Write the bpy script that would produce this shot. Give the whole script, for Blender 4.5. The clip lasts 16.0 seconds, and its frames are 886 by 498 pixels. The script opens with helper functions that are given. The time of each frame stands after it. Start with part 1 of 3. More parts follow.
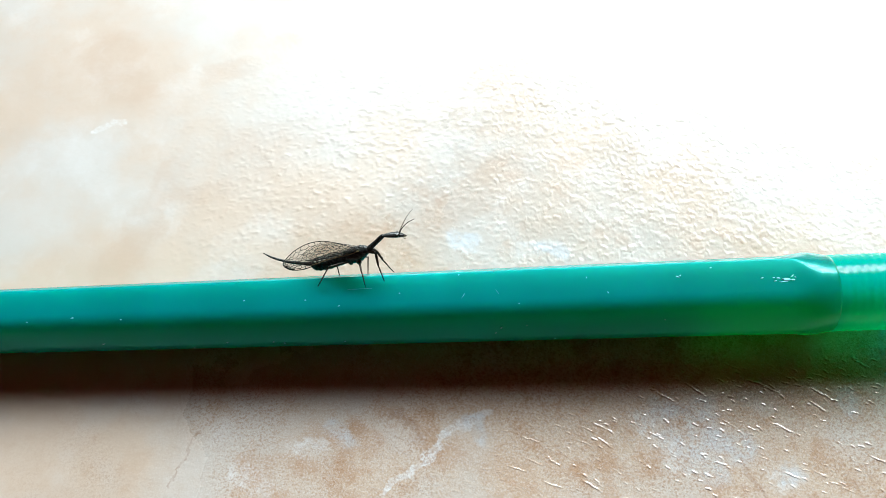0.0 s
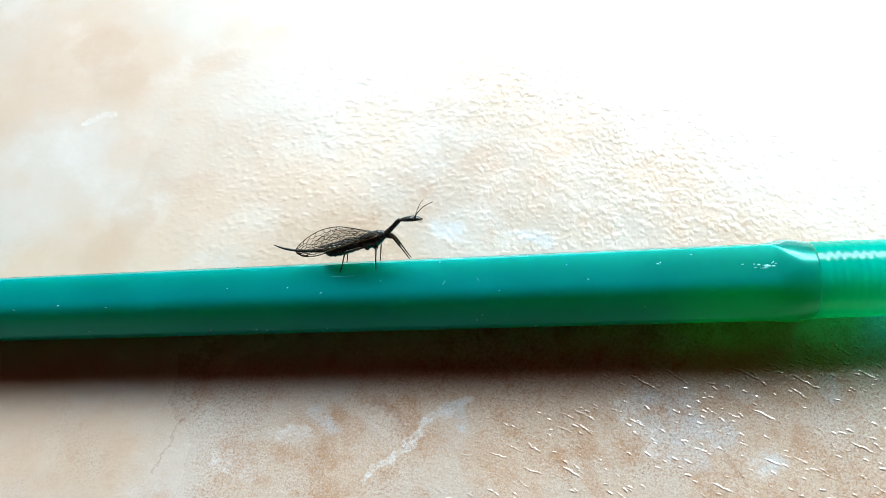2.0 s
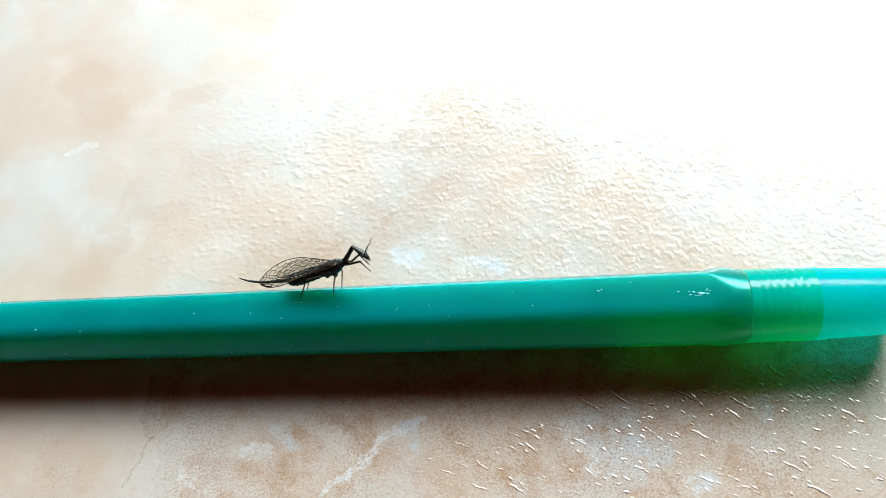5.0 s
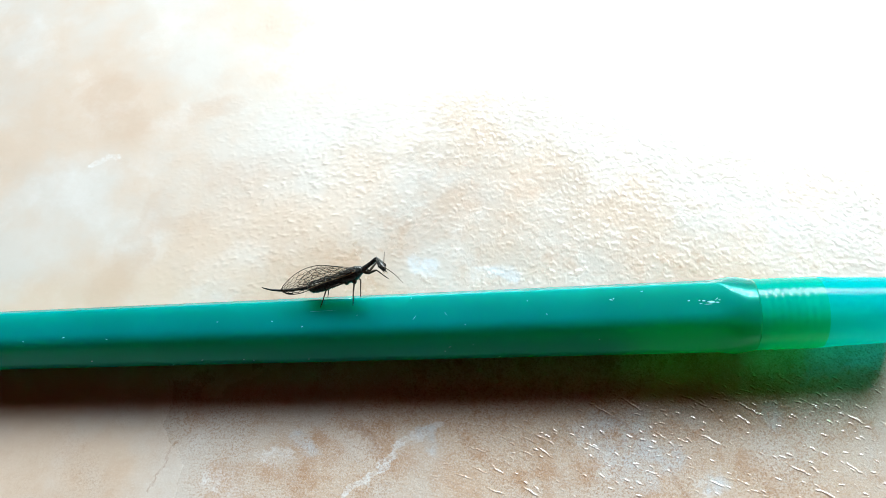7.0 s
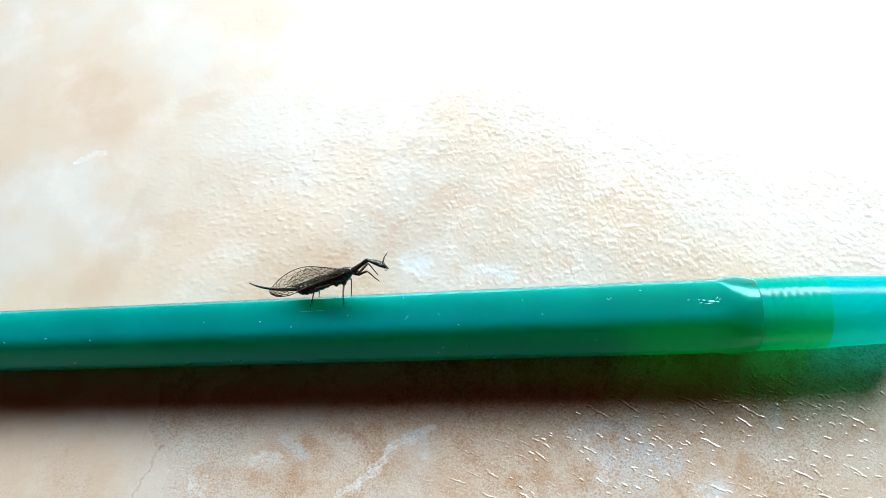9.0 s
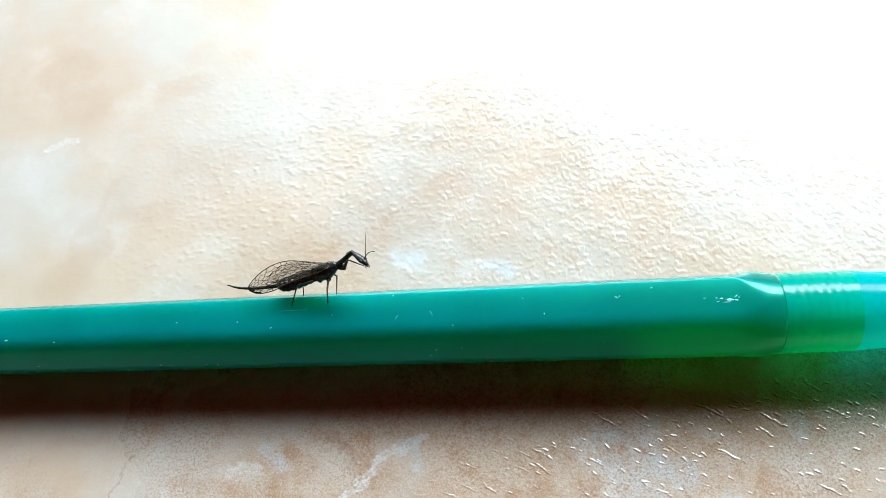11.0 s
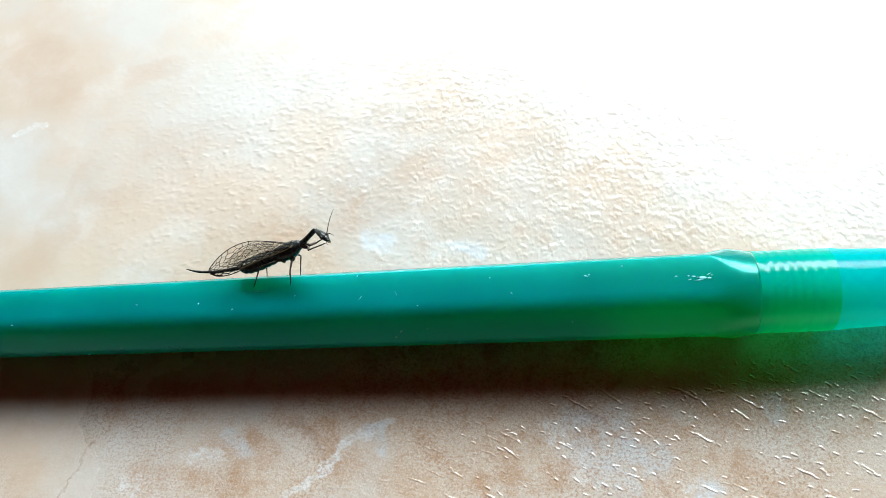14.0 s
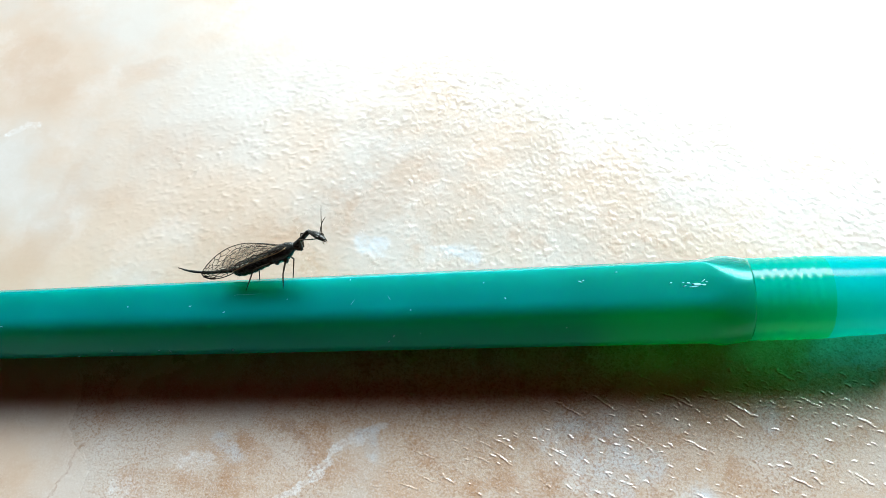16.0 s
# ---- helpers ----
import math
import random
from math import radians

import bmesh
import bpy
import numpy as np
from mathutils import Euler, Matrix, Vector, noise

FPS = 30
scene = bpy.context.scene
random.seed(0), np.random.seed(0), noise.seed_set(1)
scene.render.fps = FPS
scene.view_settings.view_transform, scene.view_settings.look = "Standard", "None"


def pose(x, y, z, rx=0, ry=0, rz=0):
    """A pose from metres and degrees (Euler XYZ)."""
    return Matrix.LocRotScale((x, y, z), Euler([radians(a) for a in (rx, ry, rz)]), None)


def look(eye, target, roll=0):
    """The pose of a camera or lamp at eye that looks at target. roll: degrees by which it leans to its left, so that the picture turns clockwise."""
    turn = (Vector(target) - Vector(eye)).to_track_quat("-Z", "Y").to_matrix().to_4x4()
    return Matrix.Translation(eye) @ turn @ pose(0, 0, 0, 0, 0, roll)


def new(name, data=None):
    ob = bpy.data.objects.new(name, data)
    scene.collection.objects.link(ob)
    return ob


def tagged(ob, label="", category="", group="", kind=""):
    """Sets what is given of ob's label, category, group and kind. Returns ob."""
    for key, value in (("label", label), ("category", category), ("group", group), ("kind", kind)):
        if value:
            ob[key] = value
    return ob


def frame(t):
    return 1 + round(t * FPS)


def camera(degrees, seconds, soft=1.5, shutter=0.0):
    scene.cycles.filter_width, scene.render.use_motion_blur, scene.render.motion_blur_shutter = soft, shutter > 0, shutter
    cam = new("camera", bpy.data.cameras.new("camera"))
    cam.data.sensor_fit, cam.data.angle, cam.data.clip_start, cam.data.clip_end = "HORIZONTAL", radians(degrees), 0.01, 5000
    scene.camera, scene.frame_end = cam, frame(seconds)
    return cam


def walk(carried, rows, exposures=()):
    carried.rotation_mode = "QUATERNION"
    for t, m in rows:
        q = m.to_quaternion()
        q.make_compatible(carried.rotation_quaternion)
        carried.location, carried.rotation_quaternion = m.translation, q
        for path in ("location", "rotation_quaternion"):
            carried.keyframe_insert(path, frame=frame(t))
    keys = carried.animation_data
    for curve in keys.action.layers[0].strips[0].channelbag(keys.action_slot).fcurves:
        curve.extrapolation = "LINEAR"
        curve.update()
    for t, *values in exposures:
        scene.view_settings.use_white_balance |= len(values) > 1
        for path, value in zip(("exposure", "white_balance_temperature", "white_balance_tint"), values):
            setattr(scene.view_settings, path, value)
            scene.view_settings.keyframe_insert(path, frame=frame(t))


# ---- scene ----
# the camera: held by hand a few centimetres over a pen on a glazed tile
cam = camera(57.03, 16.0, soft=0.5)
ROWS = [
    (0, -0.00249, -0.03600, 0.08733, 5.25, -62.53, -6.60),
    (0.5, -0.00209, -0.03587, 0.08633, 5.64, -62.50, -6.92),
    (1, -0.00052, -0.03642, 0.08601, 6.15, -62.41, -7.56),
    (1.5, 0.00007, -0.03655, 0.08630, 6.40, -62.51, -7.85),
    (2, 0.00087, -0.03747, 0.08687, 7.10, -62.38, -8.35),
    (2.5, 0.00204, -0.03773, 0.08741, 7.22, -62.33, -8.44),
    (3, 0.00641, -0.03775, 0.08896, 8.20, -62.15, -9.54),
    (5.5, 0.00753, -0.03799, 0.09213, 8.25, -61.64, -9.34),
    (6, 0.00710, -0.03727, 0.09226, 8.78, -61.99, -9.84),
    (6.5, 0.00713, -0.03794, 0.09292, 8.50, -61.66, -9.87),
    (7, 0.00635, -0.03864, 0.09473, 8.74, -61.30, -9.87),
    (7.5, 0.00551, -0.03818, 0.09589, 8.84, -61.52, -9.84),
    (8, 0.00562, -0.03808, 0.09645, 8.69, -61.56, -9.76),
    (8.5, 0.00526, -0.03762, 0.09578, 8.10, -61.78, -9.17),
    (9, 0.00674, -0.03742, 0.09239, 8.47, -61.44, -9.69),
    (11.5, 0.00811, -0.03313, 0.08369, 10.24, -61.90, -11.40),
    (12, 0.01002, -0.03295, 0.08137, 11.55, -61.87, -12.87),
    (12.5, 0.01076, -0.03277, 0.08044, 12.02, -61.87, -13.21),
    (13, 0.01228, -0.03344, 0.08002, 12.12, -61.63, -13.36),
    (13.5, 0.01268, -0.03422, 0.08063, 11.00, -61.53, -12.42),
    (14, 0.01163, -0.03501, 0.08186, 10.57, -61.40, -11.85),
    (14.5, 0.01259, -0.03493, 0.08131, 10.28, -61.13, -11.66),
    (15, 0.01288, -0.03514, 0.08150, 9.26, -61.27, -10.78),
    (15.5, 0.01279, -0.03543, 0.08131, 9.56, -61.04, -10.96),
    (16, 0.01181, -0.03457, 0.08152, 9.93, -61.32, -10.80),
]
walk(cam, [(t, pose(x, y, z, 90 + pitch, 0, yaw) @ pose(0, 0, 0, 0, 0, roll)) for t, x, y, z, yaw, pitch, roll in ROWS])

# ---- world, window light, exposure ----
world = bpy.data.worlds.new("daylight")
scene.world = world
world.use_nodes = True
wn = world.node_tree.nodes
sky = wn.new("ShaderNodeTexSky")
sky.sky_type, sky.sun_disc = "NISHITA", False
sky.sun_elevation, sky.sun_rotation = radians(48), radians(15)
wn["Background"].inputs["Strength"].default_value = 0.05
world.node_tree.links.new(sky.outputs["Color"], wn["Background"].inputs["Color"])
scene.view_settings.exposure = 0.0

# the window behind the pen: two lights between jambs, mullion, sill and head; its wall stands aslant to the pen
WALL_Y, SILL, HEAD = 0.60, 0.30, 0.71
PANES = ((-0.58, -0.25), (-0.20, 0.30))
ROOM = pose(0, 0, 0, 0, 0, -25)


def window_lamp(x0, x1, z0, z1, watts_per_m2):
    data = bpy.data.lights.new("window_daylight", "AREA")
    data.shape, data.size, data.size_y = "RECTANGLE", x1 - x0, z1 - z0
    data.energy = watts_per_m2 * (x1 - x0) * (z1 - z0)
    data.color = (0.85, 0.97, 1.0)
    ob = new("window_daylight", data)
    ob.matrix_world = ROOM @ look(((x0 + x1) / 2, WALL_Y + 0.02, (z0 + z1) / 2), ((x0 + x1) / 2, 0, (z0 + z1) / 2))


# lamp strips for the sky, dimmed upward to soften the shadow's edge and the glare
STRIPS = ((0.30, 0.45, 82.0), (0.45, 0.56, 86.0), (0.56, 0.64, 75.0), (0.64, 0.71, 28.0))
for x0, x1 in PANES:
    for z0, z1, watts in STRIPS:
        window_lamp(x0, x1, z0, z1, watts)


# ---- node helpers and materials ----
class Net:
    def __init__(self, name):
        self.mat = bpy.data.materials.new(name)
        self.mat.use_nodes = True
        self.tree = self.mat.node_tree
        self.bsdf = self.tree.nodes["Principled BSDF"]
        self.out = self.tree.nodes["Material Output"]
        self.co = self.node("ShaderNodeTexCoord").outputs["Object"]

    def node(self, kind, **settings):
        n = self.tree.nodes.new(kind)
        for key, value in settings.items():
            setattr(n, key, value)
        return n

    def put(self, socket, value):
        if isinstance(value, bpy.types.NodeSocket):
            self.tree.links.new(value, socket)
        else:
            socket.default_value = value

    def math(self, op, a, b=0.0, c=0.0, clamp=False):
        n = self.node("ShaderNodeMath", operation=op, use_clamp=clamp)
        for k, v in enumerate((a, b, c)):
            self.put(n.inputs[k], v)
        return n.outputs[0]

    def vec(self, op, a, b=(0, 0, 0), scale=None):
        n = self.node("ShaderNodeVectorMath", operation=op)
        self.put(n.inputs[0], a)
        self.put(n.inputs[1], b)
        if scale is not None:
            self.put(n.inputs["Scale"], scale)
        return n

    def noise(self, scale, detail=3.0, rough=0.5, at=None, color=False, distortion=0.0):
        n = self.node("ShaderNodeTexNoise")
        self.put(n.inputs["Vector"], at or self.co)
        for key, value in (("Scale", scale), ("Detail", detail), ("Roughness", rough), ("Distortion", distortion)):
            n.inputs[key].default_value = value
        return n.outputs["Color" if color else "Fac"]

    def span(self, value, lo, hi, a=0.0, b=1.0):
        n = self.node("ShaderNodeMapRange", interpolation_type="SMOOTHSTEP")
        for k, v in enumerate((value, lo, hi, a, b)):
            self.put(n.inputs[k], v)
        return n.outputs[0]

    def mix(self, fac, a, b):
        n = self.node("ShaderNodeMix", data_type="RGBA")
        self.put(n.inputs[0], fac)
        self.put(n.inputs[6], a if isinstance(a, bpy.types.NodeSocket) else (*a, 1))
        self.put(n.inputs[7], b if isinstance(b, bpy.types.NodeSocket) else (*b, 1))
        return n.outputs[2]

    def bump(self, height, distance, strength=1.0, normal=None):
        n = self.node("ShaderNodeBump")
        n.inputs["Strength"].default_value, n.inputs["Distance"].default_value = strength, distance
        self.put(n.inputs["Height"], height)
        if normal:
            self.put(n.inputs["Normal"], normal)
        return n.outputs["Normal"]

    def set(self, **values):
        for key, value in values.items():
            socket = self.bsdf.inputs[key.replace("_", " ")]
            self.put(socket, (*value, 1) if isinstance(value, tuple) and len(value) == 3 and socket.type == "RGBA" else value)
        return self.mat


def tile_material():
    n = Net("glazed_tile")
    # wavering of the marks, about a millimetre
    shake = n.vec("SUBTRACT", n.noise(210, 5, 0.65, color=True), (0.5, 0.5, 0.5)).outputs[0]
    at = n.vec("ADD", n.co, n.vec("SCALE", shake, scale=0.0075).outputs[0]).outputs[0]
    near = n.vec("ADD", n.co, n.vec("SCALE", shake, scale=0.0048).outputs[0]).outputs[0]

    def stroke(a, b, width, soft=2.5):
        """1 on a mark drawn from a to b (centimetres on the tile), fading beyond its half width."""
        a3, d = Vector((a[0], a[1], 0)) * 0.01, Vector((b[0] - a[0], b[1] - a[1], 0)) * 0.01
        flat = n.vec("MULTIPLY", near, (1, 1, 0)).outputs[0]
        rel = n.vec("SUBTRACT", flat, a3).outputs[0]
        along = n.math("DIVIDE", n.vec("DOT_PRODUCT", rel, d).outputs["Value"], max(d.length_squared, 1e-9), clamp=True)
        off = n.vec("SUBTRACT", rel, n.vec("SCALE", d, scale=along).outputs[0]).outputs[0]
        return n.span(n.vec("LENGTH", off).outputs["Value"], width * 0.01, width * 0.01 * soft, 1, 0)

    def many(strokes):
        total = None
        for s in strokes:
            m = stroke(*s)
            total = m if total is None else n.math("MAXIMUM", total, m)
        return total

    crisp = n.span(n.math("ADD", n.vec("DOT_PRODUCT", at, (1.0, -0.55, 0.0)).outputs["Value"], n.span(n.noise(70, 3), 0.2, 0.8, -0.012, 0.012)), -0.050, -0.010)
    # speckle colour fades behind the pen, imitating glare that washes it out
    grainy = n.math("MULTIPLY", n.span(crisp, 0, 1, 0.12, 1), n.span(n.vec("DOT_PRODUCT", at, (0.0, -1.0, 0.0)).outputs["Value"], -0.004, 0.004, 0.10, 1))
    cloud, patch, grain = n.noise(45, 5, 0.55), n.noise(150, 6, 0.62), n.noise(1300, 4, 0.7)
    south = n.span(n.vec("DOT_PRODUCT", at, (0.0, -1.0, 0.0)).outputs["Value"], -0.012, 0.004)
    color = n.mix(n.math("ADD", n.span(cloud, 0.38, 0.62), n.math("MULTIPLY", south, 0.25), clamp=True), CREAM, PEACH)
    depth = n.math("MULTIPLY", n.span(crisp, 0, 1, 0.15, 0.75), n.span(south, 0, 1, 0.55, 1))
    color = n.mix(n.math("MULTIPLY", n.span(patch, 0.50, 0.70), depth), color, TAN)
    mottle = n.noise(430, 5, 0.7, at=n.vec("ADD", n.co, (0.11, 0.37, 0)).outputs[0])
    color = n.mix(n.math("MULTIPLY", n.span(mottle, 0.50, 0.68), n.math("MULTIPLY", depth, n.span(cloud, 0.35, 0.6, 0.30, 0.75))), color, TAN)
    pale = n.noise(85, 6, 0.62, at=n.vec("ADD", at, (0.31, 0.17, 0)).outputs[0])
    color = n.mix(n.math("MULTIPLY", n.span(pale, 0.48, 0.76), n.span(south, 0, 1, 0.28, 0.22)), color, MILK)
    color = n.mix(n.math("MULTIPLY", many(SOFT_MARKS), n.span(patch, 0.3, 0.6, 0.06, 0.24)), color, TAN)
    color = n.mix(n.math("MULTIPLY", many(BROWN_MARKS), n.span(patch, 0.3, 0.6, 0.12, 0.42)), color, TAN)
    color = n.mix(n.math("MULTIPLY", many(CRACKS), n.span(grain, 0.35, 0.65, 0.15, 0.5)), color, UMBER)
    color = n.mix(n.math("MULTIPLY", many(WHITE_VEIN), n.math("MULTIPLY", n.span(grain, 0.35, 0.60, 0.35, 0.9), n.span(pale, 0.35, 0.60, 0.45, 0.85))), color, MILK)
    color = n.mix(n.math("MULTIPLY", many(WHITE_MARKS), n.math("MULTIPLY", n.span(grain, 0.35, 0.62, 0.12, 0.72), n.span(mottle, 0.40, 0.60, 0.3, 0.9))), color, MILK)
    color = n.mix(n.math("MULTIPLY", many(BLUE_MARKS), n.span(mottle, 0.35, 0.60, 0.15, 0.65)), color, FROST)
    speck = n.math("MULTIPLY", n.span(n.noise(3600, 4, 0.75), 0.50, 0.57), n.span(n.noise(70, 4, 0.6), 0.40, 0.60, 0.3, 1.0))
    color = n.mix(n.math("MULTIPLY", n.math("MULTIPLY", speck, 0.6), grainy), color, RUST)
    dot = n.span(n.noise(5200, 3, 0.7), 0.53, 0.60)
    color = n.mix(n.math("MULTIPLY", n.math("MULTIPLY", dot, 0.28), grainy), color, MILK)
    normal = n.bump(n.math("MULTIPLY", n.noise(4200, 4, 0.7), grainy), 0.00005, 0.5)
    normal = n.bump(n.math("MULTIPLY", n.noise(900, 4, 0.6), n.span(crisp, 0, 1, 0.2, 1.0)), 0.00010, 0.18, normal)
    n.set(Roughness=n.math("ADD", n.span(patch, 0.3, 0.7, 0.23, 0.32), n.math("SUBTRACT", n.span(crisp, 0, 1, 0.24, 0.0), n.math("MULTIPLY", grainy, 0.13))), Normal=normal, Specular_IOR_Level=1.0, IOR=1.56)
    return n.set(Base_Color=color)


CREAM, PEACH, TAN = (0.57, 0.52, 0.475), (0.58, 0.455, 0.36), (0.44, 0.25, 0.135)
MILK, UMBER, RUST = (0.77, 0.78, 0.80), (0.30, 0.15, 0.08), (0.34, 0.18, 0.095)
FROST = (0.60, 0.645, 0.70)
# marks of the glaze: start, end (cm), half width (cm)
WHITE_VEIN = (((-0.22, -1.09), (-0.65, -1.37), 0.035, 2.0), ((-0.65, -1.37), (-1.31, -1.92), 0.020, 2.2))
WHITE_MARKS = (
    ((-0.50, 1.02), (-0.34, 0.98), 0.06), ((-5.3, 2.9), (-5.0, 2.97), 0.035), ((2.85, -1.87), (2.95, -1.87), 0.07), ((1.45, -1.2), (1.75, -1.65), 0.07),
    ((0.24, 0.89), (0.46, 0.9), 0.05), ((-2.3, -1.43), (-2.0, -1.43), 0.05), ((-2.95, -1.7), (-2.6, -1.8), 0.07), ((2.6, -1.0), (2.75, -1.08), 0.05),
)
BLUE_MARKS = (
    ((1.65, -1.08), (2.2, -1.15), 0.05, 4.0), ((1.82, -1.35), (2.1, -1.8), 0.06, 4.0), ((3.65, -1.08), (3.72, -1.18), 0.07), ((2.92, -1.82), (2.98, -1.86), 0.05),
    ((-1.85, -1.2), (-1.75, -1.4), 0.04, 3.5), ((-0.38, -1.22), (-0.32, -1.34), 0.05), ((-0.50, 1.10), (-0.36, 1.00), 0.05, 3.0), ((0.55, 0.93), (0.80, 0.84), 0.05, 3.0), ((2.15, -1.4), (2.5, -1.6), 0.05, 4.0),
)
CRACKS = (
    ((-3.36, -1.24), (-3.5, -1.58), 0.009), ((-3.5, -1.58), (-3.58, -1.84), 0.009), ((1.74, -0.97), (2.10, -1.36), 0.015),
    ((2.45, -1.68), (2.66, -2.04), 0.015), ((-1.17, -1.1), (-0.95, -1.41), 0.03),
)
BROWN_MARKS = (
    ((1.02, -1.3), (1.07, -2.1), 0.05), ((-0.5, -1.55), (0.2, -1.8), 0.08), ((-1.7, -1.4), (-1.4, -1.4), 0.08), ((3.1, -1.0), (3.7, -1.15), 0.12),
    ((-2.1, -1.22), (-1.85, -1.32), 0.06), ((-2.9, -1.62), (-2.4, -1.9), 0.04), ((-0.85, -1.5), (-0.6, -1.62), 0.06),
    ((-1.6, -1.25), (-1.5, -1.48), 0.07), ((-1.3, -1.05), (-1.1, -1.15), 0.05), ((-0.95, -1.2), (-0.8, -1.32), 0.06), ((1.7, -0.9), (2.05, -1.3), 0.035),
)
SOFT_MARKS = (
    ((-4.15, 2.25), (-4.41, 1.4), 0.12), ((-4.41, 1.4), (-4.65, 0.8), 0.16), ((-5.3, 4.3), (-4.9, 3.6), 0.22), ((-3.9, 3.75), (-3.3, 3.85), 0.10),
    ((-3.4, 2.6), (-2.4, 2.7), 0.14), ((-4.2, 1.8), (-3.5, 1.9), 0.08), ((0.2, 2.1), (-0.8, 1.3), 0.14), ((2.3, 1.0), (2.9, 0.6), 0.2),
)


def plastic(name, color, rough, spec, coat=0.0, gleam=(1.0, 1.0, 1.0), deep=0.0, clear=0.0, through_color=None, share=0.0, ior=1.5, polished_end=None, rim_share=None):
    """Coloured plastic. coat: its polish; deep: light scattered below the skin; clear: the share that lets light
    through, tinted; polished_end: the coat of the pen's flared rim; the last: the share let through near that rim.
    """
    n = Net(name)
    tint = n.mix(n.span(n.noise(90, 3), 0.35, 0.65), color, tuple(0.88 * c for c in color))
    n.set(Base_Color=tint, Roughness=rough, Specular_IOR_Level=spec, Specular_Tint=gleam, IOR=ior)
    if polished_end:
        coat = n.span(n.vec("DOT_PRODUCT", n.co, (1.0, 0.0, 0.0)).outputs["Value"], 0.0300, 0.0330, coat, polished_end)
    n.set(Coat_Weight=coat, Coat_Roughness=0.05, Normal=n.bump(n.noise(420, 3), 0.00002, 0.2))
    if deep:
        n.set(Subsurface_Weight=deep, Subsurface_Radius=(0.02, 1.0, 0.70), Subsurface_Scale=0.008)
    skin = n.bsdf.outputs[0]
    if through_color:
        t = n.node("ShaderNodeBsdfTranslucent")
        t.inputs["Color"].default_value = (*through_color, 1)
        m = n.node("ShaderNodeMixShader")
        n.put(m.inputs[0], n.span(n.vec("DOT_PRODUCT", n.co, (1.0, 0.0, 0.0)).outputs["Value"], -0.005, 0.028, share, rim_share) if rim_share else share)
        n.put(m.inputs[1], n.bsdf.outputs[0])
        n.put(m.inputs[2], t.outputs[0])
        n.put(n.out.inputs["Surface"], m.outputs[0])
        skin = m.outputs[0]
    if clear:
        t = n.node("ShaderNodeBsdfTransparent")
        t.inputs["Color"].default_value = (0.0, 0.55, 0.17, 1)
        m = n.node("ShaderNodeMixShader")
        n.put(m.inputs[0], clear)
        n.put(m.inputs[1], skin)
        n.put(m.inputs[2], t.outputs[0])
        n.put(n.out.inputs["Surface"], m.outputs[0])
    return n.mat


def chitin(name, color, rough):
    n = Net(name)
    tint = n.mix(n.span(n.noise(2200, 4, 0.65), 0.35, 0.7), color, tuple(min(1, 2.0 * c + 0.004) for c in color))
    return n.set(Base_Color=tint, Roughness=n.span(n.noise(3000, 2), 0.3, 0.7, rough, rough + 0.15), Specular_IOR_Level=0.35, Normal=n.bump(n.noise(5000, 3, 0.6), 0.00006, 0.35))


def membrane_material():
    n = Net("wing_membrane")
    n.set(Base_Color=(0.55, 0.52, 0.46), Roughness=0.25, Specular_IOR_Level=0.6)
    clear = n.node("ShaderNodeBsdfTransparent")
    clear.inputs["Color"].default_value = (0.985, 0.98, 0.965, 1)
    m = n.node("ShaderNodeMixShader")
    n.put(m.inputs[0], n.span(n.noise(900, 3), 0.3, 0.7, 0.87, 0.95))
    n.put(m.inputs[1], n.bsdf.outputs[0])
    n.put(m.inputs[2], clear.outputs[0])
    n.put(n.out.inputs["Surface"], m.outputs[0])
    return n.mat


def plaster(name, color):
    n = Net(name)
    tint = n.mix(n.span(n.noise(6, 4), 0.3, 0.7), color, tuple(0.9 * c for c in color))
    return n.set(Base_Color=tint, Roughness=0.85, Normal=n.bump(n.noise(90, 4), 0.002, 0.4))


def glass_material():
    n = Net("window_glass")
    clear, gloss = n.node("ShaderNodeBsdfTransparent"), n.node("ShaderNodeBsdfGlossy")
    gloss.inputs["Roughness"].default_value = 0.02
    m = n.node("ShaderNodeMixShader")
    n.put(m.inputs[0], 0.05)
    n.put(m.inputs[1], clear.outputs[0])
    n.put(m.inputs[2], gloss.outputs[0])
    n.put(n.out.inputs["Surface"], m.outputs[0])
    return n.mat


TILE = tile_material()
GREEN = plastic("green_plastic", (0.0, 0.285, 0.305), 0.27, 0.9, coat=0.10, polished_end=0.45, gleam=(0.0, 0.75, 0.66), ior=1.62, deep=1.0, through_color=(0.0, 0.72, 0.14), share=0.27, rim_share=0.36)
CLEAR_GREEN = plastic("clear_green_plastic", (0.0, 0.56, 0.62), 0.2, 0.0, coat=0.8, clear=0.26, through_color=(0.0, 0.90, 0.36), share=0.42)
NOSE_GREEN = plastic("pale_green_plastic", (0.0, 0.70, 1.0), 0.2, 0.0, coat=0.6, clear=0.34, through_color=(0.0, 0.92, 1.0), share=0.58)
INK = plastic("dark_ink", (0.004, 0.010, 0.008), 0.4, 0.2)
# pale colour of the dust, and of the glint painted on the scuff
DUST_AND_GLINT = plastic("pale_dust_and_glint", (0.22, 0.80, 0.86), 0.6, 0.3)
BLACK = chitin("black_chitin", (0.016, 0.018, 0.017), 0.18)
BROWN = chitin("dark_brown_chitin", (0.030, 0.020, 0.012), 0.35)
AMBER = chitin("amber_chitin", (0.26, 0.19, 0.10), 0.4)
PALE = chitin("pale_chitin", (0.26, 0.25, 0.21), 0.5)
EYE = chitin("eye_chitin", (0.02, 0.018, 0.016), 0.12)
MEMBRANE = membrane_material()
VEIN = chitin("vein_chitin", (0.014, 0.012, 0.010), 0.4)
